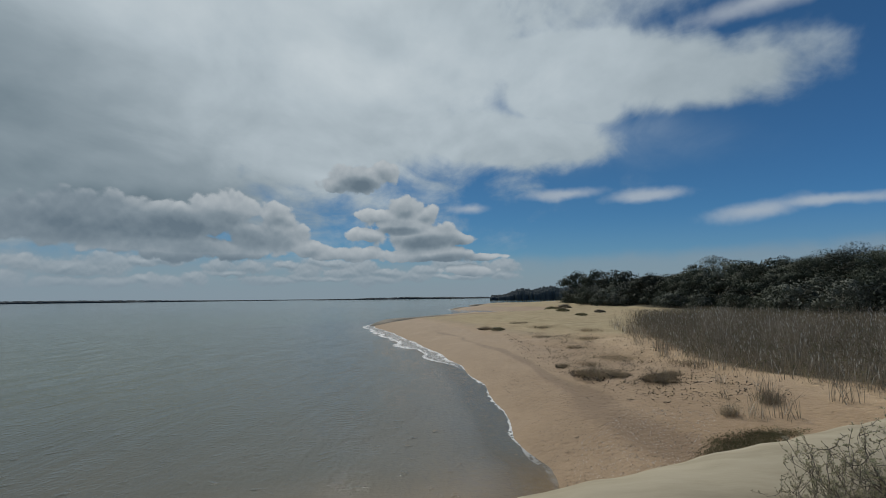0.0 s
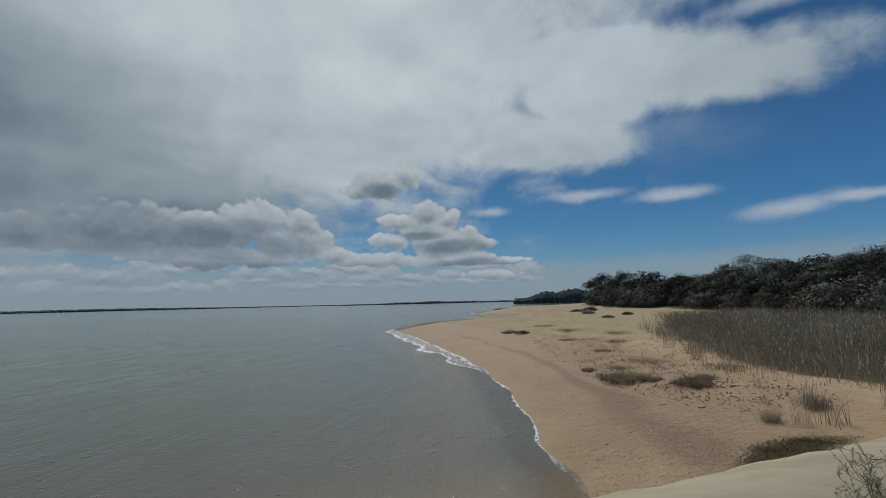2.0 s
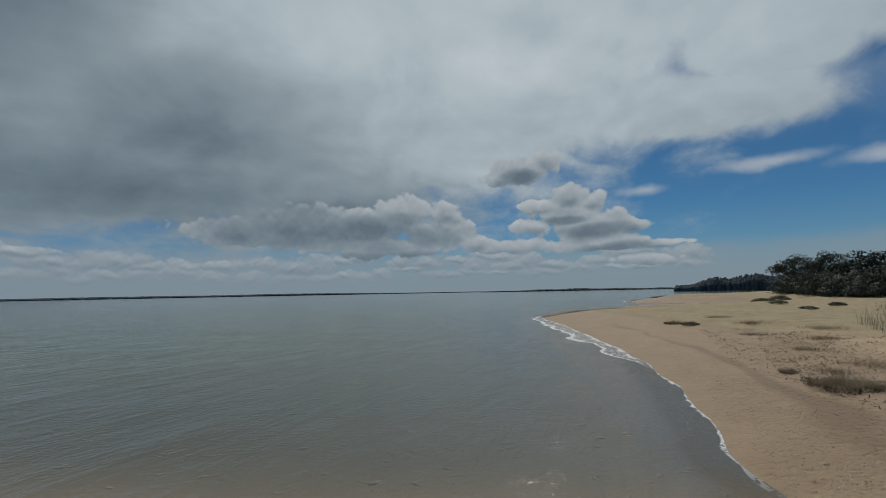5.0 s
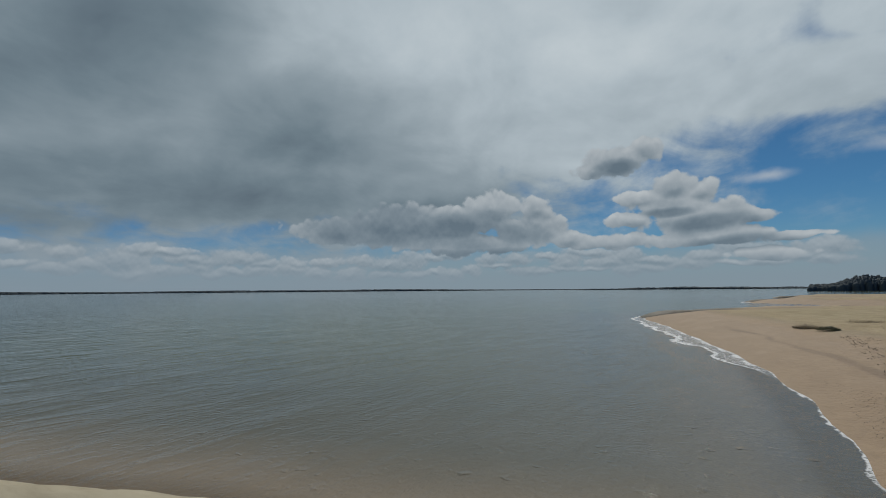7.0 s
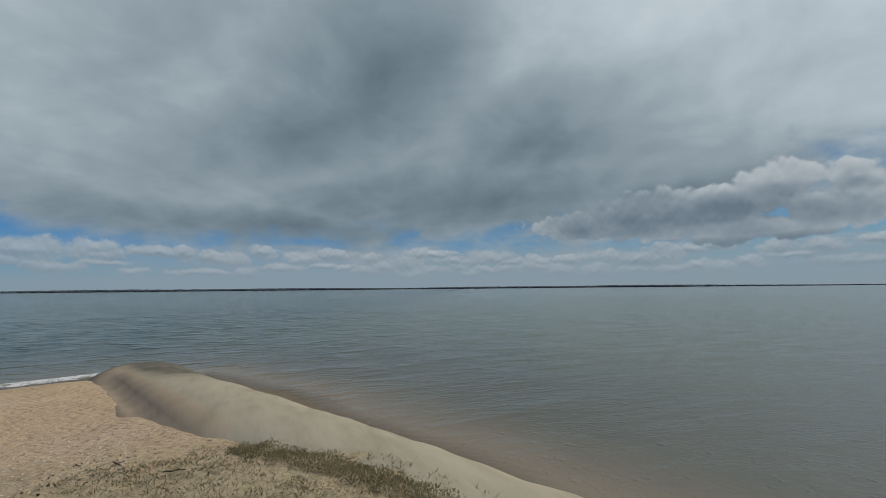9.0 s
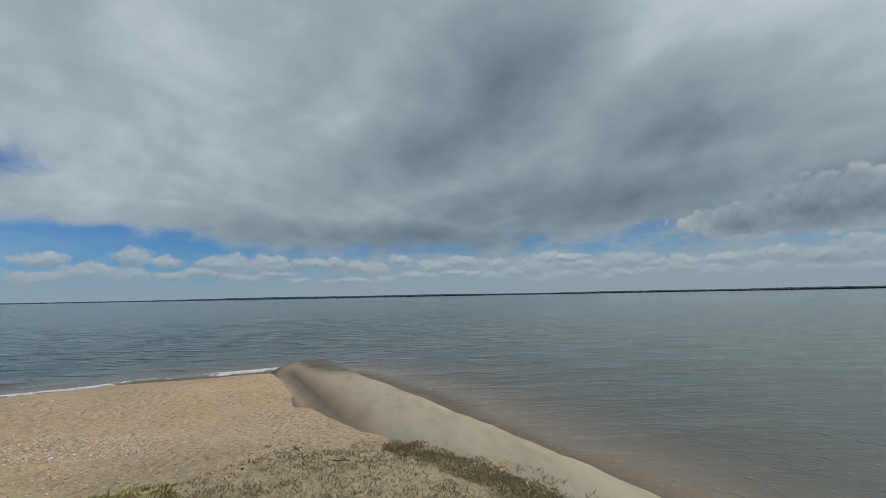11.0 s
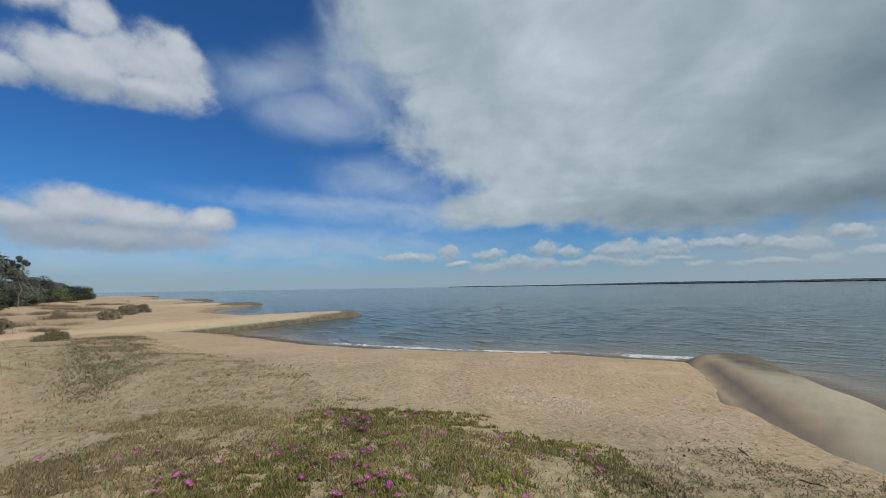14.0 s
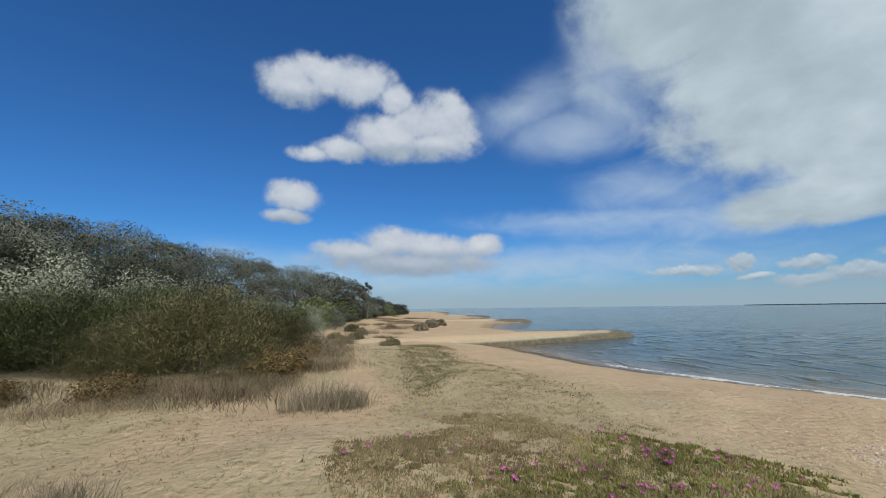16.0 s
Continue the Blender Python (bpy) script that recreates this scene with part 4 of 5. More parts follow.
def bush(seed, tall, wide, leaf, label, category="bush", count=20, per=250, size=0.085, stems=6, fine=False):
    """Foliage down to the ground on many stems from one root."""
    rnd = np.random.RandomState(seed)
    root = new(category.replace(" ", "_"))
    centres, sizes, limbs = [], [], []
    for i in range(count):
        a, k = i * 2.399, math.sqrt((i + 0.3) / count)
        h = tall * (0.86 * math.sqrt(max(0.02, 1 - k ** 2.2)) * (0.35 + 0.65 * rnd.rand()) if i % 3 else 0.84 * math.sqrt(max(0.05, 1 - k ** 2.4)))
        c = Vector((math.cos(a) * k * wide * 0.44, math.sin(a) * k * wide * 0.44, max(h, tall * 0.12)))
        centres.append(c)
        sizes.append(max(0.07, min(wide, tall * 1.7) * (0.14 + 0.08 * rnd.rand())))
        if i < stems:
            limbs.append(limb(rnd, Vector((c.x * 0.15, c.y * 0.15, -0.08)), c, 0.008 + tall * 0.010, 0.004 + tall * 0.002, 4, 0.2))
    for one in limbs:
        grown("stem", *tubes([one], 4), BARK, root, True)
    at, out = clumps(rnd, centres, sizes, per, 0.8)
    at[:, 2] = np.abs(at[:, 2])
    if fine:
        v, f = leaves(rnd, at, out + np.array([0, 0, 0.5]), size * 2.0, size * 0.36, 0.65, small=True)
    else:
        v, f = leaves(rnd, at, out, size, size * 0.7, facing=0.24, small=True)
    mass = grown("foliage", v.tolist(), f.tolist(), leaf, root)
    lean_out = at - np.array([0, 0, tall * 0.2])
    soften(mass, rnd, out, lean_out / (np.linalg.norm(lean_out, axis=1, keepdims=True) + 1e-9))
    return tagged(root, label, category)


def tuft(seed, tall, wide, leaf, label, count=260, category="grass tuft", width=0.010, lean=0.35):
    """Upright stiff blades out of one root."""
    rnd = np.random.RandomState(seed)
    root = new(category.replace(" ", "_"))
    v, f = blades(rnd, np.stack([rnd.normal(0, wide * 0.22, count), rnd.normal(0, wide * 0.22, count), np.full(count, -0.03)], 1), tall, width, lean)
    grown("foliage", v, f, leaf, root)
    return tagged(root, label, category)


def blades(rnd, at, tall, width, lean):
    n = len(at)
    a = rnd.rand(n) * 2 * np.pi
    side = np.stack([np.cos(a), np.sin(a), np.zeros(n)], 1) * width * (0.6 + 0.8 * rnd.rand(n))[:, None]
    h = (np.asarray(tall) * (0.45 + 0.75 * rnd.rand(n)))[:, None]
    tilt = np.stack([rnd.normal(0, lean, n), rnd.normal(0, lean, n), np.ones(n)], 1)
    mid = at + tilt * h * 0.55 * np.array([0.6, 0.6, 1])
    tip = at + tilt * h
    v = np.stack([at - side * 0.5, at + side * 0.5, mid + side * 0.4, mid - side * 0.4, tip], 1).reshape(-1, 3)
    o = np.arange(n) * 5
    f = [(k, k + 1, k + 2, k + 3) for k in o] + [(k + 3, k + 2, k + 4) for k in o]
    return v.tolist(), f


def put(ob, x, y, turn=0.0, size=1.0, sink=0.0):
    """A copy of a thing on the ground at x, y."""
    c = copy_thing(ob, pose(x, y, land1(x, y) - sink, 0, 0, turn))
    c.scale = (size, size, size)
    return c


def stand(ob, x, y, turn=0.0, sink=0.0):
    """The first of a kind, moved to its own place."""
    ob.matrix_basis = pose(x, y, land1(x, y) - sink, 0, 0, turn)
    return ob

# ---------------------------------------------------------------- the wooded slope
TEA_LABEL = "dark coastal tea tree with a dense rounded crown"
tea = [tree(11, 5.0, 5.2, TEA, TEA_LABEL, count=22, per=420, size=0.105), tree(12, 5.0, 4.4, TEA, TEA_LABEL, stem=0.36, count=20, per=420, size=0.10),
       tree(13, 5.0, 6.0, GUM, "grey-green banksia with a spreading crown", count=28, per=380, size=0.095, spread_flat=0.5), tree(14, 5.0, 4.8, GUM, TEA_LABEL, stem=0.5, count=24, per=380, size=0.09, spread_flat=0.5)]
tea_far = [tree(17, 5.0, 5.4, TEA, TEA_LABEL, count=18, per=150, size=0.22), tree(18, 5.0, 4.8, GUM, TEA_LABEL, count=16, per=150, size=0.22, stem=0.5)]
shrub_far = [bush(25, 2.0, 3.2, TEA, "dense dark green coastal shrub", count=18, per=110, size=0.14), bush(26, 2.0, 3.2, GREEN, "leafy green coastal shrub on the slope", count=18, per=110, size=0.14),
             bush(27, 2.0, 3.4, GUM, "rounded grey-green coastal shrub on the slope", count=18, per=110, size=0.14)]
gum = tree(15, 5.0, 4.6, GUM, "thin-crowned gum tree with sky showing through", stem=0.5, count=15, per=110, size=0.14, spread_flat=0.5)
lone = tree(16, 6.0, 2.6, TEA, "tall bare-stemmed lone tree with a small crown", stem=0.80, count=7, per=200, size=0.17, spread_flat=0.45)
shrub = [bush(21, 2.0, 3.2, TEA, "dense dark green coastal shrub", per=215), bush(22, 2.0, 3.0, GREEN, "leafy green coastal shrub on the slope", count=24, per=190, size=0.075),
         bush(23, 2.0, 2.8, SILVER, "silvery-leaved coast daisy bush", count=30, per=260, size=0.05), bush(24, 2.0, 3.6, GUM, "rounded grey-green coastal shrub on the slope", per=215)]

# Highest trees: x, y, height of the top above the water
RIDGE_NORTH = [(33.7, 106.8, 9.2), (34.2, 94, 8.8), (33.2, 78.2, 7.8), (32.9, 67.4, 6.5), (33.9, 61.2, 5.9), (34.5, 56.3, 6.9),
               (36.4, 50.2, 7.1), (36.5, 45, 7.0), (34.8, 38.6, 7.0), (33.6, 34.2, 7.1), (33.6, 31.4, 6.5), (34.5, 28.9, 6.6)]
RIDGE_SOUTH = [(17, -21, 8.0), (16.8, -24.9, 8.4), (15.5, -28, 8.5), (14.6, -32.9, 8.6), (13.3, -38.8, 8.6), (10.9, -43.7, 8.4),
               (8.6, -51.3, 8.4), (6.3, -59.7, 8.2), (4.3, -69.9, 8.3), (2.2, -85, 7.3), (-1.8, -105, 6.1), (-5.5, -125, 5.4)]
pick = random.Random(4)
first = set()


def plant(kind, x, y, tall, full, wider=1.0):
    """A plant of that height; the first of its kind is moved, the rest are copies."""
    size = tall / full
    if kind not in first:
        first.add(kind)
        c = stand(kind, x, y, pick.uniform(0, 360))
    else:
        c = put(kind, x, y, pick.uniform(0, 360))
    c.scale = (size * wider * pick.uniform(0.9, 1.12), size * wider * pick.uniform(0.9, 1.12), size)
    return c


# northern trees take the dark leaf for their backlit look, southern the paler
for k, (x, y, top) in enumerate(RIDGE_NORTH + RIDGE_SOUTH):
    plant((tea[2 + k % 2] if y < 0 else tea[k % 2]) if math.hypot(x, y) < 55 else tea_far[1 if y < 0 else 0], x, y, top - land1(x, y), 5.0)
plant(gum, 39.2, 60.4, 9.1 - land1(39.2, 60.4), 5.0)
plant(gum, 36.0, 52.5, 7.6 - land1(36, 52.5), 5.0)
plant(lone, 0.4, -75, 8.0 - land1(0.4, -75), 6.0, 0.6)


def along_line(line, x_off):
    """A random place a given depth inland of the scrub's edge."""
    sizes = [math.dist(p, q) for p, q in zip(line[:-1], line[1:])]
    i = pick.choices(range(len(sizes)), sizes)[0]
    k = pick.random()
    (x0, y0), (x1, y1) = line[i], line[i + 1]
    n = sizes[i]
    return x0 + (x1 - x0) * k - (y1 - y0) / n * x_off, y0 + (y1 - y0) * k + (x1 - x0) / n * x_off


NORTH_EDGE = [(30, 106), (29, 84), (28, 63), (27, 52), (27, 42), (28, 32), (27.5, 24)]
SOUTH_EDGE = [(15, -9), (10, -11), (6, -13), (4, -17), (4.5, -26), (5.4, -36), (5, -48), (3.2, -62), (0, -80), (-4, -98), (-10, -130), (-9, -152)]
# here too the darker leaf colour carries the backlight of the northern edge
for edge, number in ((NORTH_EDGE, 175), (SOUTH_EDGE, 175)):
    for k in range(number):
        deep = pick.uniform(0.3, 12.0)
        x, y = along_line(edge, deep)
        far = math.hypot(x, y)
        if deep < (8.0 if edge is SOUTH_EDGE else 5.0):
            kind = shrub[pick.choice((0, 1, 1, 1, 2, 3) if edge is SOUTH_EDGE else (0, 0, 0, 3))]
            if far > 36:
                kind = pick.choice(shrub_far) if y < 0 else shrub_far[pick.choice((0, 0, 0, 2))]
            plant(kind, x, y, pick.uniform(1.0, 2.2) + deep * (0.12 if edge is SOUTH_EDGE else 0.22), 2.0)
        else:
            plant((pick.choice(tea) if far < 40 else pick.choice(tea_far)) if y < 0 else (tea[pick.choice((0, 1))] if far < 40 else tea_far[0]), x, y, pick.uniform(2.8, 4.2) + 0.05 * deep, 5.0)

for k in range(30):
    x, y = along_line([(32, 114), (30, 100), (28.5, 80), (28, 66)], pick.uniform(0.2, 7))
    plant(shrub_far[pick.choice((0, 0, 0, 2))], x, y, pick.uniform(2.4, 4.4), 2.0)

for k in range(70):
    x, y = along_line([(4.6, -44), (3.0, -62), (0, -80), (-4, -97), (-10.5, -130), (-10.5, -156)], pick.uniform(0.0, 5.0))
    plant(pick.choice(shrub_far), x, y, pick.uniform(1.6, 3.2), 2.0)

# bushes that stand out at the southern edge
wattle_big = bush(31, 2.4, 4.6, WATTLE, "big olive-brown wattle bush at the edge of the dune", count=60, per=620, size=0.045, fine=True)
stand(wattle_big, 4.9, -13.2, 40)
put(wattle_big, 3.9, -18.5, 260, 0.7)
put(wattle_big, 6.6, -13.0, 120, 0.62)
green_big = bush(32, 2.2, 3.6, GREEN, "leafy green shrub among the wattles", count=50, per=560, size=0.045, fine=True)
stand(green_big, 9.0, -14.0, 10)
for x, y, turn, size in ((7.4, -15.4, 130, 1.1), (10.8, -13.0, 220, 0.9), (6.2, -17.0, 300, 1.0), (5.4, -22.0, 80, 0.9), (12.4, -13.8, 30, 1.1)):
    put(green_big, x, y, turn, size)
silver_big = shrub[2]
for x, y, tall in ((11.5, -17.5, 3.4), (10.1, -11.4, 1.3), (7.0, -26.5, 2.6), (5.0, -36, 2.4), (3.6, -45, 2.2), (13.2, -18.5, 3.6), (4.4, -31, 1.8), (9.2, -19.0, 3.2), (7.8, -21.0, 3.0), (6.0, -27.5, 2.2), (5.6, -24.5, 1.6)):
    plant(silver_big, x, y, tall, 2.0)

# low bushes on open sand
low_kinds = [bush(41, 0.5, 1.5, SALT, "low greyish saltbush clump on the sand", count=38, per=110, size=0.052),
             bush(42, 0.5, 1.2, HEATH, "low dry brown bush on the sand", count=32, per=110, size=0.058)]
LOW_BUSHES = [(4.4, 12.7, 0.55), (5.5, 11.6, 0.50), (6.0, 11.0, 0.36), (3.6, 28.3, 0.3), (14.6, 52, 0.5), (16.6, 45, 0.45), (20, 70, 0.9), (17, 66, 0.7), (13, 40, 0.35),
              (-5.2, -44.5, 0.9), (-9.5, -57, 1.0), (1.8, -45, 0.8), (-1.2, -27.2, 0.5), (-2.4, -50, 0.7), (0.8, -38, 0.7), (2.4, -29, 0.7),
              (1.2, -33, 0.6), (-7.5, -52, 1.1), (3.0, -22, 0.8)]
for k, (x, y, tall) in enumerate(LOW_BUSHES[3:]):
    plant(low_kinds[(k // 2) % 2], x, y, tall * (0.7 if y > 0 else 0.95), 0.5, 1.6 if y > 0 else 0.75)

# grey dry heath between the track and the wattles
heath = tuft(43, 0.3, 2.2, DRYGRASS, "soft low brown dry grass at the edge of the track", 520, "dry grass", 0.009, 0.8)
for k in range(64):
    x, y = along_line([(8.5, -9.4), (6.4, -9.6), (4.4, -10.2), (3.0, -11.6), (2.2, -14), (2.2, -18), (2.6, -24), (2.4, -31)], pick.uniform(-0.8, 1.5))
    plant(heath, x, y, pick.uniform(0.18, 0.40), 0.3)
for k in range(44):
    x, y = along_line([(3.6, -33), (-3.5, -37.5), (3.4, -44), (-6.5, -51), (2.2, -58), (-9, -66), (0, -80), (-12, -92), (-5, -105)], pick.uniform(-0.8, 0.8))
    plant(heath, x, y, pick.uniform(0.22, 0.5), 0.3)
for x, y, tall in ((5.0, 14.6, 0.14), (6.3, 15.4, 0.16), (5.7, 18.6, 0.13), (7.0, 20.5, 0.18), (5.2, 23.0, 0.12), (7.4, 12.8, 0.15), (6.4, 27.5, 0.2), (8.2, 24.0, 0.2), (5.8, 32.0, 0.2)):
    plant(heath, x, y, tall, 0.3, pick.uniform(0.9, 1.5))


def mound(seed, tall, wide, leaf, under, label):
    """A low ragged tussock: fine stems over a dome, with dead growth lying round its foot."""
    rnd = np.random.RandomState(seed)
    root = new("low_bush")
    k, a = np.sqrt(rnd.rand(1500)), rnd.rand(1500) * 2 * np.pi
    k = k * (0.85 + 0.15 * np.sin(a * 3 + seed) + 0.12 * np.sin(a * 7))
    at = np.stack([k * wide * 0.5 * np.cos(a), k * wide * 0.42 * np.sin(a), np.full(1500, -0.02)], 1)
    rise = tall * np.sqrt(np.clip(1.05 - k ** 2, 0.04, 1)) * (0.62 + 0.45 * wobble(at[:, 0], at[:, 1], 0.17, seed))
    v, f = blades(rnd, at, rise, 0.008, 0.75)
    grown("tuft", v, f, leaf, root)
    rim_at = at[k > 0.6] * np.array([1.25, 1.3, 1]) + np.array([0, 0, 0.035])
    v, f = leaves(rnd, rim_at, np.tile((0, 0, 0.35), (len(rim_at), 1)), 0.09, 0.012, 0.8)
    grown("dead_growth", v.tolist(), f.tolist(), under, root)
    heart = at[k < 0.85][::2]
    heart = heart + np.array([0, 0, 1.0]) * (rise[k < 0.85][::2] * rnd.rand(len(heart)) * 0.8)[:, None]
    v, f = leaves(rnd, heart, np.tile((0, 0, 0.5), (len(heart), 1)), 0.045, 0.014, 0.8)
    grown("foliage", v.tolist(), f.tolist(), HEATH, root)
    return tagged(root, label, "bush")


tussock = mound(71, 0.42, 1.5, DRYGRASS, WEED, "low ragged grey-brown bush on the sand")
stand(tussock, 4.55, 12.9, 20)
for x, y, turn, size in ((5.8, 11.5, 75, 0.80), (6.3, 11.9, 200, 0.45), (5.1, 12.5, 10, 0.5), (4.1, 14.9, 250, 0.4),
                         (3.0, 30.2, 30, 0.8)):
    put(tussock, x, y, turn, size)

russet = bush(44, 0.7, 1.5, RUSSET, "russet-brown low bush in front of the wattles", count=24, per=150, size=0.05)
for x, y, tall in ((5.4, -9.9, 0.6), (2.7, -14.0, 0.7), (3.0, -13.2, 0.8), (7.4, -9.6, 0.55), (2.5, -16.5, 0.55)):
    plant(russet, x, y, tall, 0.7)

# ---------------------------------------------------------------- reeds, grass and tufts
def scatter(poly, number, seed):
    rnd = np.random.RandomState(seed)
    p = np.array(poly)
    lo, hi = p.min(0), p.max(0)
    pts = lo + rnd.rand(number * 4, 2) * (hi - lo)
    pts = pts[inside(pts[:, 0], pts[:, 1], p)][:number]
    return np.column_stack([pts, land(pts[:, 0], pts[:, 1])]), rnd


rim = np.array(REED_BED + REED_BED[:1])
at, rnd = scatter(REED_BED, 90000, 5)
deep = from_line(at[:, 0], at[:, 1], rim)
keep = rnd.rand(len(at)) < np.clip(0.48 + 0.40 * wobble(at[:, 0], at[:, 1], 1.3) + 0.42 * wobble(at[:, 0], at[:, 1], 0.35, 3.0), 0.03, 1) * smooth(deep, -0.1, 0.9) * smooth(np.hypot(at[:, 0], at[:, 1]), 44, 18)
at, deep = at[keep], deep[keep]
tall = 0.16 + 0.85 * np.clip(smooth(deep, -0.3, 2.8) * (0.75 + 0.32 * wobble(at[:, 0], at[:, 1], 0.8, 3.0) + 0.35 * wobble(at[:, 0], at[:, 1], 2.3, 5.0)), 0, 1.3)
v, f = blades(rnd, at, tall, 0.010, 0.28)
tagged(grown("dry_reeds", v, f, STRAW), "tall dry grey-brown reeds with pale seed heads", "reeds", kind="stuff")
tip = np.array(v).reshape(-1, 5, 3)[rnd.rand(len(at)) < 0.08, 4]
lv, lf = leaves(rnd, np.repeat(tip, 2, 0) - np.array([0, 0, 0.04]), np.tile((0, 0, 1.0), (len(tip) * 2, 1)), 0.12, 0.020, 0.10)
tagged(grown("reed_seed_heads", lv.tolist(), lf.tolist(), PLUME), "pale feathery seed heads of the reeds", "seed heads", kind="stuff")
at, rnd = scatter(REED_BED, 60000, 61)
deep = from_line(at[:, 0], at[:, 1], rim)
at = at[(deep < 2.6) & (np.hypot(at[:, 0], at[:, 1]) < 32) & (rnd.rand(len(at)) < np.clip(0.4 + 0.6 * wobble(at[:, 0], at[:, 1], 0.45, 2.0), 0.03, 1) * smooth(deep, -0.1, 0.9))]
v, f = blades(rnd, at, 0.10 + 0.25 * rnd.rand(len(at)), 0.009, 0.5)
tagged(grown("low_dry_grass", v, f, DRYGRASS), "low dry tufted grass in front of the reeds", "grass", kind="stuff")
at, rnd = scatter(REED_BED, 70000, 6)
at = at[rnd.rand(len(at)) < smooth(from_line(at[:, 0], at[:, 1], rim), -0.2, 2.0)]
lv, lf = leaves(rnd, at + np.array([0, 0, 0.62]) * rnd.rand(len(at), 1), np.tile((0, 0, 0.7), (len(at), 1)), 0.16, 0.018, 0.7)
tagged(grown("reed_undergrowth", lv.tolist(), lf.tolist(), THATCH), "dry tangled growth under the reeds", "undergrowth", kind="stuff")
DARK_GRASS = [(-0.3, -8.6), (-1.4, -9.2), (-2.5, -12.0), (-3.9, -18.5), (-4.6, -26), (-1.4, -27), (-0.7, -18), (-0.2, -12.5)]
at, rnd = scatter(DARK_GRASS, 42000, 7)
keep = rnd.rand(len(at)) < np.clip(0.45 + 0.4 * wobble(at[:, 0], at[:, 1], 0.5) + 0.4 * wobble(at[:, 0], at[:, 1], 0.17, 2.0), 0.05, 1) * smooth(from_line(at[:, 0], at[:, 1], np.array(DARK_GRASS + DARK_GRASS[:1])), 0.0, 1.1)
v, f = blades(rnd, at[keep], 0.075, 0.012, 1.2)
tagged(grown("dark_grass", v, f, SALT), "dark low grass between two sandy wheel tracks", "grass", kind="stuff")

DUNE = [(-4.8, -0.6), (-5.8, 0.6), (-2, 2.6), (3, 3.8), (7, 2), (7, -5), (5, -9), (2.6, -13), (0.6, -22), (-4, -22), (-4.6, -12), (-4.2, -7)]
at, rnd = scatter(DUNE, 80000, 8)
s = ashore(at[:, 0], at[:, 1])
bare = np.exp(-((at[:, 0] - 1.7 - 0.05 * (at[:, 1] + 6)) / 1.5) ** 2) * smooth(at[:, 1], -2, -5)
trail = np.exp(-((at[:, 0] - 0.25 + 0.06 * (at[:, 1] + 8)) / 0.5) ** 2) * smooth(at[:, 1], -8, -10)
keep = rnd.rand(len(at)) < (0.16 + 0.5 * np.clip(wobble(at[:, 0], at[:, 1], 0.9, 4.0) + wobble(at[:, 0], at[:, 1], 0.31, 1.0), 0, 1)) * (1 - 0.8 * bare) * (1 - 0.9 * trail)
at = at[keep]
at = np.repeat(at[rnd.rand(len(at)) < 0.24], 9, 0)
at[:, :2] += rnd.normal(0, 0.035, (len(at), 2))
at[:, 2] = land(at[:, 0], at[:, 1]) - 0.005
v, f = blades(rnd, at, 0.055, 0.006, 1.0)
tagged(grown("dune_grass", v, f, BLADE), "sparse short yellow-green grass on the sandy dune", "grass", kind="stuff")

# thin upright stems at the rim of the reeds and on the open sand before them
reedy = tuft(52, 0.6, 0.5, STRAW, "few thin upright reed stems in the sand", 34, "reed tuft", 0.009, 0.22)
for x, y, tall in ((5.8, 8.1, 0.5), (6.2, 7.9, 0.55), (5.5, 8.3, 0.35), (8.0, 15.8, 0.8), (7.7, 15.0, 0.6), (7.2, 12.2, 0.5), (6.6, 10.4, 0.4), (6.9, 9.3, 0.5), (7.6, 8.2, 0.6), (6.4, 8.7, 0.3),
                   (9.4, 21.5, 0.9), (8.9, 20.2, 0.8), (10.0, 24.0, 0.8), (10.6, 26.4, 0.9), (7.9, 17.4, 0.7), (6.0, 9.3, 0.3)):
    plant(reedy, x, y, tall, 0.6, 1.2)

TURF = [(-5.5, -0.5), (-4.7, 0.1), (-2.4, 1.2), (0.5, 1.8), (1.5, -1.0), (-1.2, -2.2), (-3.2, -2.0), (-4.6, -2.6), (-5.4, -1.7)]
at, rnd = scatter(TURF, 36000, 13)
at = at[rnd.rand(len(at)) < np.clip(0.35 + 0.5 * wobble(at[:, 0], at[:, 1], 0.45, 3.0) + 0.4 * wobble(at[:, 0], at[:, 1], 0.13, 5.0), 0.02, 1)]
v, f = blades(rnd, at, 0.035, 0.006, 1.3)
tagged(grown("dune_grass", v, f, COVER), "short olive-brown turf over the crest of the dune", "grass", kind="stuff")

SPIKY = "stiff dry brown grass tuft on the sand"
spiky = tuft(51, 0.55, 1.0, HEATH, SPIKY, 420)
for k, (x, y, tall) in enumerate(((1.0, -8.7, 0.55), (1.6, -8.9, 0.5), (0.6, -8.6, 0.4), (2.95, -4.5, 0.36), (3.7, -4.6, 0.4), (6.6, 8.8, 0.28), (5.5, 8.4, 0.2),
                                  (2.2, -24, 0.4), (-0.6, -26.5, 0.35), (1.4, -27, 0.5))):
    plant(spiky, x, y, tall, 0.55)

# low green mats beside the tube
MAT_SOUTH = [(-2.5, 1.42), (-3.8, 0.74), (-4.8, 0.10), (-5.35, -0.30), (-5.6, -0.12), (-5.1, 0.32), (-4.2, 0.90), (-2.5, 1.74)]
at, rnd = scatter(MAT_SOUTH, 17000, 9)
at = at[rnd.rand(len(at)) < 0.75 + 0.4 * wobble(at[:, 0], at[:, 1], 0.16, 4.0)]
at[:, 2] += rnd.rand(len(at)) * 0.10 * np.clip(0.55 + 0.5 * wobble(at[:, 0], at[:, 1], 0.2), 0.1, 1)
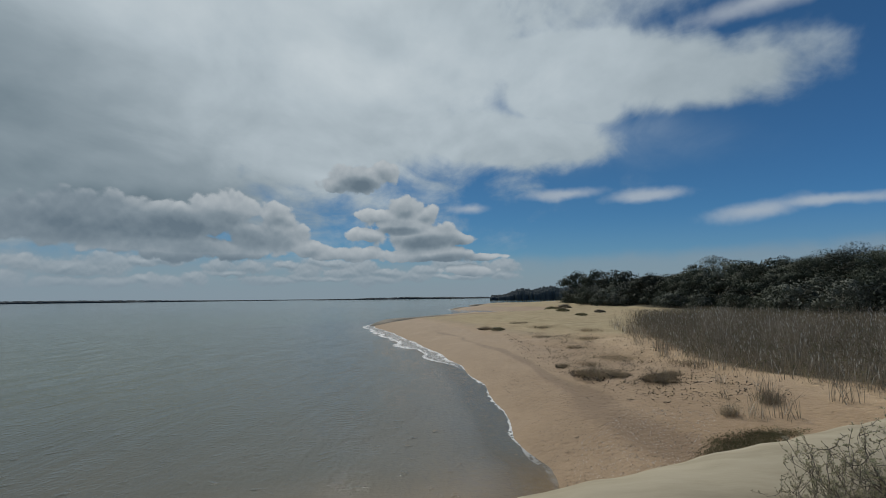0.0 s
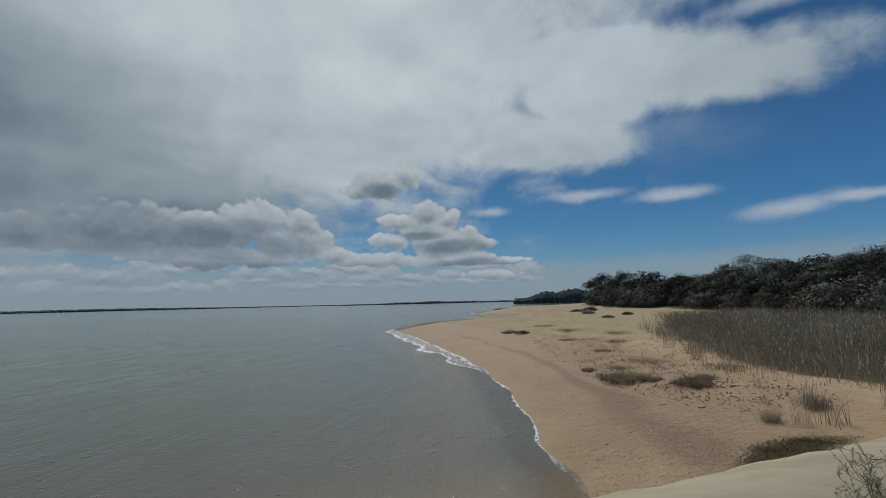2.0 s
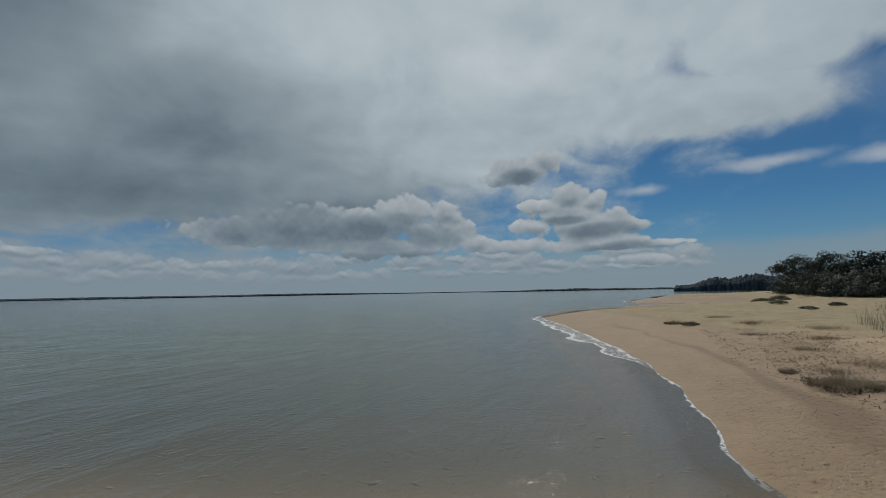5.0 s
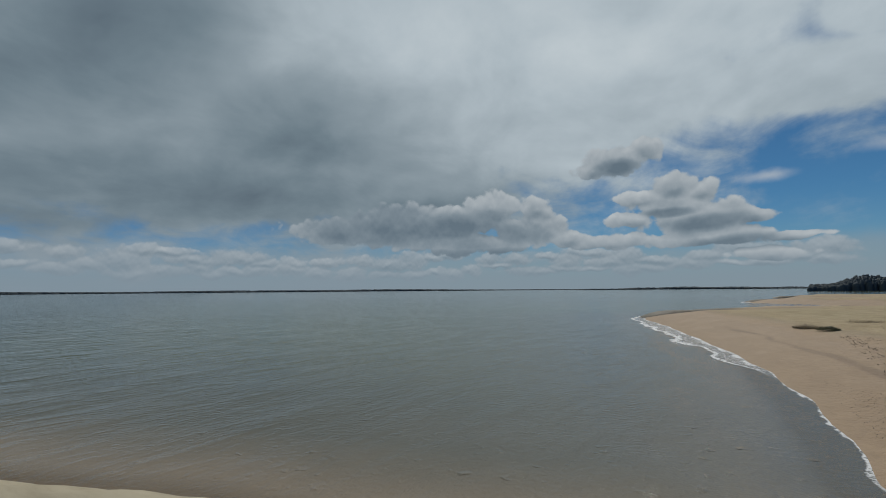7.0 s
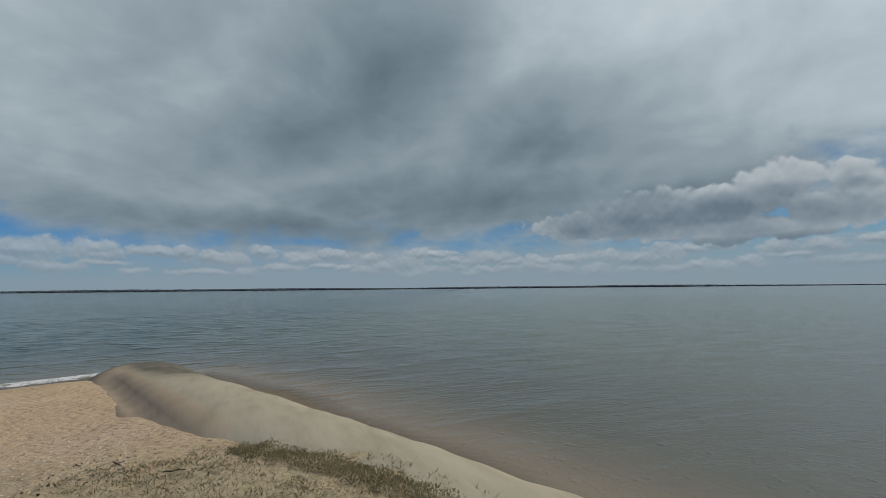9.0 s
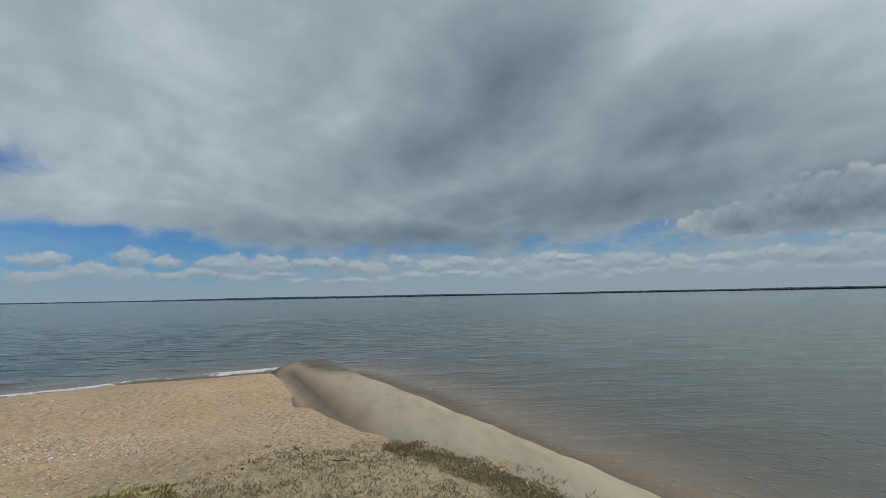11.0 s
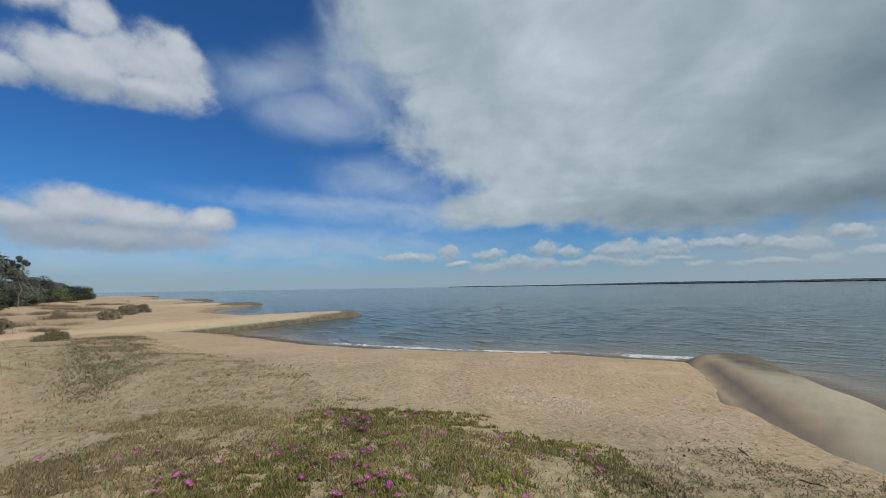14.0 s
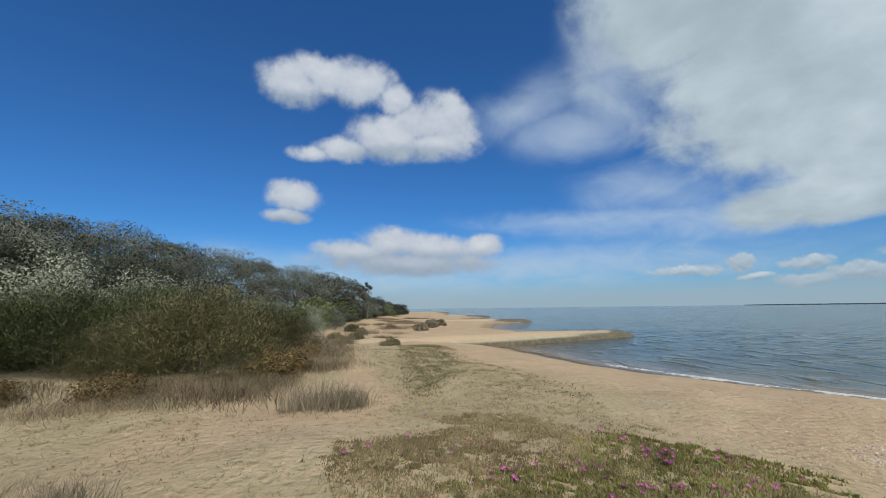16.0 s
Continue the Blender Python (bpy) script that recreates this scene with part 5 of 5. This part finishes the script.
v, f = leaves(rnd, at, np.tile((0, 0, 0.8), (len(at), 1)), 0.022, 0.010, 0.7)
tagged(grown("creeping_ground_cover", v.tolist(), f.tolist(), COVER), "low olive-brown ground cover along the edge of the tube", "ground cover", kind="stuff")
MAT_NORTH = [(3.2, 6.2), (4.0, 6.3), (5.2, 6.7), (6.2, 7.2), (5.6, 7.7), (4.5, 7.6), (3.7, 6.8)]
at, rnd = scatter(MAT_NORTH, 26000, 10)
at = at[rnd.rand(len(at)) < smooth(from_line(at[:, 0], at[:, 1], np.array(MAT_NORTH + MAT_NORTH[:1])), 0.0, 0.4)]
at[:, 2] += rnd.rand(len(at)) * 0.07 * (0.5 + 0.5 * wobble(at[:, 0], at[:, 1], 0.25))
v, f = leaves(rnd, at, np.tile((0, 0, 0.6), (len(at), 1)), 0.030, 0.007, 0.6)
tagged(grown("creeping_ground_cover", v.tolist(), f.tolist(), SALT), "low green-brown ground cover behind the tube", "ground cover", kind="stuff")


# a thin dry shrub leaning over the tube
def twiggy(seed, tall, wide, stems, label):
    rnd = np.random.RandomState(seed)
    root = new("dry_shrub")
    tips = []
    for i in range(stems):
        a = i * 2.399
        k = math.sqrt((i + 0.5) / stems)
        e = Vector((math.cos(a) * k * wide * 0.5, math.sin(a) * k * wide * 0.5, tall * (1.05 - 0.45 * k * rnd.rand())))
        main = limb(rnd, Vector((0, 0, -0.05)), e, 0.008, 0.002, 7, 0.16)
        limbs = [main]
        for p, r in main[3:]:
            for _ in range(2):
                q = p + Vector((rnd.normal(0, 0.07), rnd.normal(0, 0.07), abs(rnd.normal(0.10, 0.05))))
                limbs.append(limb(rnd, p, q, 0.003, 0.0012, 3, 0.15))
                tips += [p.lerp(q, j) for j in (0.4, 0.7, 1.0)]
        grown("stem", *tubes(limbs, 4), BARK, root, True)
    at = np.array(tips)
    at = np.repeat(at, 5, 0)
    v, f = leaves(rnd, at, np.tile((0, 0, 0.5), (len(at), 1)), 0.024, 0.010, 0.8)
    grown("foliage", v.tolist(), f.tolist(), PALE, root)
    return tagged(root, label, "shrub")


thin = twiggy(61, 0.85, 1.1, 26, "thin grey-stemmed dry shrub beside the tube")
stand(thin, 3.25, 2.95, 0)
put(thin, 3.9, 3.1, 130, 0.95)
put(thin, 2.75, 2.75, 220, 0.7)
put(thin, 2.35, 2.5, 300, 0.55)
put(thin, 3.5, 2.5, 75, 0.8)
put(thin, 2.65, 3.1, 20, 0.6)
put(thin, 3.05, 3.4, 160, 0.75)
put(thin, 4.3, 3.5, 250, 1.0)


# ---------------------------------------------------------------- ice plants
def fingers(rnd, at, long, thick):
    """Fleshy three-sided leaves that stand up from the mat."""
    n = len(at)
    d = np.stack([rnd.normal(0, 0.45, n), rnd.normal(0, 0.45, n), np.ones(n)], 1)
    d /= np.linalg.norm(d, axis=1, keepdims=True)
    s = np.cross(d, rnd.normal(0, 1, (n, 3)))
    s /= np.linalg.norm(s, axis=1, keepdims=True)
    t = np.cross(d, s)
    L = (long * (0.55 + 0.8 * rnd.rand(n)))[:, None]
    mid = at + d * L * 0.5
    ring = [mid + (s * math.cos(b) + t * math.sin(b)) * thick for b in (0, 2.094, 4.189)]
    tip = at + d * L + s * L * 0.12
    v = np.stack([at] + ring + [tip], 1).reshape(-1, 3)
    f = []
    for o in range(0, n * 5, 5):
        for a, b in ((1, 2), (2, 3), (3, 1)):
            f += [(o, o + b, o + a), (o + a, o + b, o + 4)]
    return v.tolist(), f


def flower_mesh():
    bm = bmesh.new()
    for i in range(26):
        a = 2 * math.pi * i / 26
        up = 0.010 + 0.006 * (i % 3)
        c, s = math.cos(a), math.sin(a)
        q = [bm.verts.new((c * 0.007 - s * k * 0.0016, s * 0.007 + c * k * 0.0016, 0.004)) for k in (-1, 1)]
        e = [bm.verts.new((c * 0.031 - s * k * 0.0028, s * 0.031 + c * k * 0.0028, up)) for k in (1, -1)]
        bm.faces.new(q + e)
    me = bpy.data.meshes.new("flower")
    bm.to_mesh(me)
    bm.free()
    me.materials.append(PETAL)
    h = bmesh.new()
    bmesh.ops.create_icosphere(h, subdivisions=1, radius=0.009)
    for vert in h.verts:
        vert.co.z = vert.co.z * 0.6 + 0.006
    hm = bpy.data.meshes.new("flower_heart")
    h.to_mesh(hm)
    h.free()
    hm.materials.append(HEART)
    return me, hm


FLOWER, FLOWER_HEART = flower_mesh()


def ice_plant(seed, cx, cy, rx, ry, turn, number, flowers, leaf, label, long=0.055):
    """A creeping mat with an uneven edge; each open flower is a part."""
    rnd = np.random.RandomState(seed)
    root = new("ice_plant")
    z0 = land1(cx, cy)
    root.matrix_basis = pose(cx, cy, z0)
    k, a = np.sqrt(rnd.rand(number)), rnd.rand(number) * 2 * np.pi
    k = k * (0.80 + 0.22 * np.sin(a * 3 + seed) + 0.16 * np.sin(a * 7 + seed * 2))
    px, py = k * rx * np.cos(a), k * ry * np.sin(a)
    c, s = math.cos(radians(turn)), math.sin(radians(turn))
    px, py = px * c - py * s, px * s + py * c
    gap = wobble(px + cx, py + cy, 0.28, 2.0) + 1.5 * wobble(px + cx, py + cy, 0.09, 6.0)
    stay = gap + 0.85 - 0.9 * k ** 4 > rnd.rand(number) * 0.9 - 0.35
    px, py = px[stay], py[stay]
    at = np.column_stack([px, py, land(px + cx, py + cy) - z0 - 0.012])
    v, f = fingers(rnd, at, long * (0.80 + 0.50 * wobble(px + cx, py + cy, 0.06, 3.0)), 0.0068)
    mat_part = grown("foliage", v, f, leaf, root)
    mat_part["kind"] = "stuff"
    old = at[rnd.rand(len(at)) < 0.45] + rnd.normal(0, 0.03, (1, 3)) * np.array([1, 1, 0])
    v, f = leaves(rnd, old, np.tile((0, 0, 0.3), (len(old), 1)), 0.045, 0.012, 0.8)
    dry_part = grown("dry_foliage", v.tolist(), f.tolist(), PARCHED, root)
    dry_part["kind"] = "stuff"
    heads = at[rnd.choice(len(at), 1 + flowers // 7)]
    near_head = np.min(np.hypot(at[:, None, 0] - heads[None, :, 0], at[:, None, 1] - heads[None, :, 1]), axis=1)
    chance = np.exp(-(near_head / 0.22) ** 2) + 0.06
    for i in rnd.choice(len(at), flowers, replace=False, p=chance / chance.sum()):
        fl = new("flower", FLOWER)
        fl.parent = root
        fl.matrix_basis = pose(at[i, 0], at[i, 1], at[i, 2] + long * 0.95, rnd.normal(0, 16), rnd.normal(0, 16), rnd.rand() * 360)
        z = rnd.uniform(0.65, 1.0)
        fl.scale = (z, z, z)
        hz = new("flower_heart", FLOWER_HEART)
        hz.parent = fl
    return tagged(root, label, "ice plant", "ice plant mats on the dune")


GREEN_MAT = "green fleshy ice plant mat with magenta flowers on sand"
DRY_MAT = "browning ice plant mat with dry tips on sand"
ice_plant(71, -2.35, -3.75, 1.75, 1.45, 30, 21750, 64, SUCCULENT, GREEN_MAT)
ice_plant(72, -3.55, -4.6, 1.5, 0.75, -35, 9425, 22, SUCCULENT, GREEN_MAT)
ice_plant(73, -4.35, -3.1, 0.75, 0.55, 60, 2400, 3, SUCCULENT, GREEN_MAT)
ice_plant(74, -3.9, -2.0, 1.1, 0.55, 40, 900, 2, SUCCULENT, "scattered yellow-green ice plant shoots on the sand")
ice_plant(75, -0.7, -5.4, 1.5, 1.1, -30, 10875, 8, PARCHED, DRY_MAT)
ice_plant(76, -1.7, -6.9, 1.3, 0.65, -35, 6670, 3, PARCHED, DRY_MAT)
ice_plant(77, -3.2, -1.75, 0.5, 0.35, 0, 900, 2, SUCCULENT, GREEN_MAT)
ice_plant(78, -1.2, -4.1, 1.0, 0.8, 10, 6090, 20, SUCCULENT, GREEN_MAT)

ice_plant(79, -1.7, -2.55, 1.1, 0.75, 35, 8120, 16, SUCCULENT, GREEN_MAT)
ice_plant(80, -0.3, -3.9, 1.0, 0.7, 20, 4350, 5, PARCHED, DRY_MAT)
ice_plant(81, 0.3, -5.2, 0.8, 0.6, -20, 2755, 3, PARCHED, DRY_MAT)
ice_plant(82, -3.0, -2.6, 0.8, 0.5, 45, 3190, 4, SUCCULENT, GREEN_MAT)

ice_plant(83, -4.45, -2.4, 1.0, 0.42, 50, 1700, 3, SUCCULENT, "scattered yellow-green ice plant shoots on the sand", 0.045)
ice_plant(84, -3.5, -1.4, 0.9, 0.5, 30, 1100, 1, PARCHED, DRY_MAT, 0.040)
ice_plant(85, -2.2, -1.2, 0.8, 0.6, 10, 1000, 2, SUCCULENT, "scattered yellow-green ice plant shoots on the sand", 0.045)

# the thin browner growth that joins the mats
MATS = [(0.9, -4.4), (0.8, -5.4), (0.0, -6.5), (-1.5, -6.95), (-2.4, -6.4), (-3.1, -5.5), (-3.7, -4.5), (-4.35, -3.5), (-4.45, -2.1), (-4.05, -1.7),
        (-3.0, -2.4), (-2.0, -2.5), (-1.0, -2.9), (0.0, -3.6)]
at, rnd = scatter(MATS, 46000, 12)
gap = wobble(at[:, 0], at[:, 1], 0.33, 7.0) + 0.8 * wobble(at[:, 0], at[:, 1], 0.12, 2.0)
bald = np.exp(-(((at[:, 0] + 0.95) / 0.55) ** 2 + ((at[:, 1] + 5.2) / 0.7) ** 2)) + np.exp(-(((at[:, 0] + 3.5) / 0.6) ** 2 + ((at[:, 1] + 2.3) / 0.4) ** 2))
at = at[(gap - 1.6 * bald + 1.1 > rnd.rand(len(at)) * 1.6) & (smooth(from_line(at[:, 0], at[:, 1], np.array(MATS + MATS[:1])), 0.0, 0.3) > rnd.rand(len(at)))]
at[:, 2] += rnd.rand(len(at)) * 0.02 - 0.01
lv, lf = leaves(rnd, at, np.tile((0, 0, 0.7), (len(at), 1)), 0.045, 0.012, 0.6)
tagged(grown("dry_creeper", lv.tolist(), lf.tolist(), PARCHED), "thin browning creeper between the ice plants", "ground cover", kind="stuff")

# ---------------------------------------------------------------- litter of the beach
def chips(name, poly, number, seed, size, mat, label, category):
    at, rnd = scatter(poly, number, seed)
    n = len(at)
    at[:, 2] += size * 0.15
    v, f = leaves(rnd, at, np.tile((0, 0, 1.0), (n, 1)), size, size * 0.7, facing=0.35)
    return tagged(grown(name, v.tolist(), f.tolist(), mat), label, category, kind="stuff")


chips("shell_grit", [(-5.0, -4.2), (-5.2, -1.2), (-7.5, -1.2), (-11, -4.5), (-10, -9), (-6, -10), (-4.4, -7)], 4200, 81, 0.024, SHELL, "scattered small broken white shells on the sand", "shells")
chips("shell_grit", [(-6.6, -3.6), (-6.0, -5.2), (-7.4, -5.6), (-7.6, -3.8)], 700, 82, 0.035, SHELL, "patch of pale broken shells on the sand", "shells")
chips("shell_grit", [(2.2, 5.6), (3.4, 6.2), (5.4, 8.6), (4.2, 9.6), (2.6, 8.4), (1.8, 6.6)], 1500, 83, 0.024, SHELL, "scattered small broken shells on the northern beach", "shells")
chips("wrack_line", [(3.8, 14), (6.6, 11.6), (7.2, 9.8), (5.6, 9.0), (4.4, 11), (3.4, 15.5)], 420, 84, 0.05, WEED, "dark leaf litter and dried wrack on the sand", "wrack")
chips("wrack_line", [(-5.2, -1.0), (-6.6, -0.9), (-6.0, -1.9), (-4.9, -2.0)], 70, 85, 0.03, WEED, "dark dried wrack beside the tube", "wrack")
chips("wrack_line", [(-4.0, -8.2), (-4.6, -8.8), (-4.9, -10.2), (-3.4, -11.5), (-2.6, -10.5)], 220, 86, 0.035, WEED, "thin lines of dried wrack on the sand", "wrack")


def straws(name, poly, number, seed, size, mat, label, lumpy=0.5):
    """Dry bits of stalk and leaf that lie flat, in loose drifts."""
    at, rnd = scatter(poly, number, seed)
    at = at[rnd.rand(len(at)) < 0.5 + lumpy * (wobble(at[:, 0], at[:, 1], 0.5, seed) + 0.6 * wobble(at[:, 0], at[:, 1], 0.17, seed + 2.0))]
    n = len(at)
    at[:, 2] += 0.008
    v, f = leaves(rnd, at, np.tile((0, 0, 1.0), (n, 1)), size, size * 0.26, facing=0.22)
    return tagged(grown(name, v.tolist(), f.tolist(), mat), label, "litter", kind="stuff")


straws("dry_litter", [(-5.9, 0.0), (-4.6, 1.0), (-2.0, 1.8), (1, 2.5), (3, 1), (2, -3), (-1.5, -2.6), (-4.6, -1.9), (-5.6, -1.6)], 36000, 21, 0.030, COVER, "dry olive stalks strewn over the sand of the dune")
straws("dry_litter", [(0.9, -9), (-1.2, -7.2), (-3.0, -6.6), (-4.2, -7.6), (-4.4, -12), (-3.4, -18), (-2.0, -14), (-0.6, -9.6)], 14000, 22, 0.048, COVER, "short dry stalks over the grassy sand")
straws("leaf_litter", [(3.2, 16.5), (4.6, 10.2), (5.6, 8.4), (7.4, 8.8), (7.4, 12.5), (8.4, 20), (6.5, 24), (3.6, 26)], 3600, 23, 0.085, WEED, "brown leaf litter and twigs strewn over the northern beach", 0.75)
straws("leaf_litter", [(3.9, 15.4), (4.6, 19.4), (5.6, 23.5), (7.2, 23), (6.6, 17.5), (7.0, 13.0), (6.9, 10.6), (5.2, 10.6), (4.4, 13.0)], 5200, 25, 0.07, HEATH, "brown leaf litter drifted between the low bushes", 1.0)
straws("leaf_litter", [(2.2, -3.2), (5.5, -3.4), (6.8, -8.5), (3.2, -10), (0.6, -8.0)], 2600, 24, 0.05, HEATH, "dry bits of grass strewn over the sandy track")


chips("beach_grit", [(1.7, 6.4), (4.4, 6.8), (5.2, 8.8), (3.4, 13.5), (1.8, 17), (1.9, 11)], 3800, 87, 0.022, WOOD, "small brown stones and broken shell on the damp sand", "grit")
chips("beach_grit", [(-4.8, -6.6), (-5.0, -1.2), (-8.5, -1.6), (-11.5, -5), (-9.5, -11), (-6, -10.5)], 3000, 88, 0.018, WOOD, "small brown stones and broken shell on the sand", "grit")


def stick(seed, x, y, long, thick, turn, label="short weathered grey-brown stick on the sand"):
    rnd = np.random.RandomState(seed)
    main = limb(rnd, Vector((-long / 2, 0, thick * 0.6)), Vector((long / 2, 0, thick * 0.8)), thick, thick * 0.55, 6, 0.10)
    twig = limb(rnd, main[3][0], main[3][0] + Vector((long * 0.2, long * 0.16, thick * 1.5)), thick * 0.5, thick * 0.25, 3, 0.1)
    ob = grown("driftwood_stick", *tubes([main, twig], 6), WOOD, None, True)
    return tagged(stand(ob, x, y, turn), label, "driftwood", "driftwood on the beach")


for k, (x, y, long, turn) in enumerate(((-4.5, -9.1, 0.35, 20), (-4.3, -5.35, 0.12, 40), (1.9, 6.95, 0.22, 70), (5.0, 9.6, 0.45, 10), (4.4, 10.2, 0.3, 150), (5.9, 9.9, 0.5, 170),
                                        (6.4, 10.8, 0.5, 15), (3.6, 10.9, 0.25, 95), (2.6, 8.6, 0.16, 30), (-5.6, -1.3, 0.4, 30), (-5.0, -0.7, 0.25, 80), (-5.9, -3.2, 0.2, 10))):
    stick(90 + k, x, y, long * 0.8, 0.006 + 0.010 * long, turn)
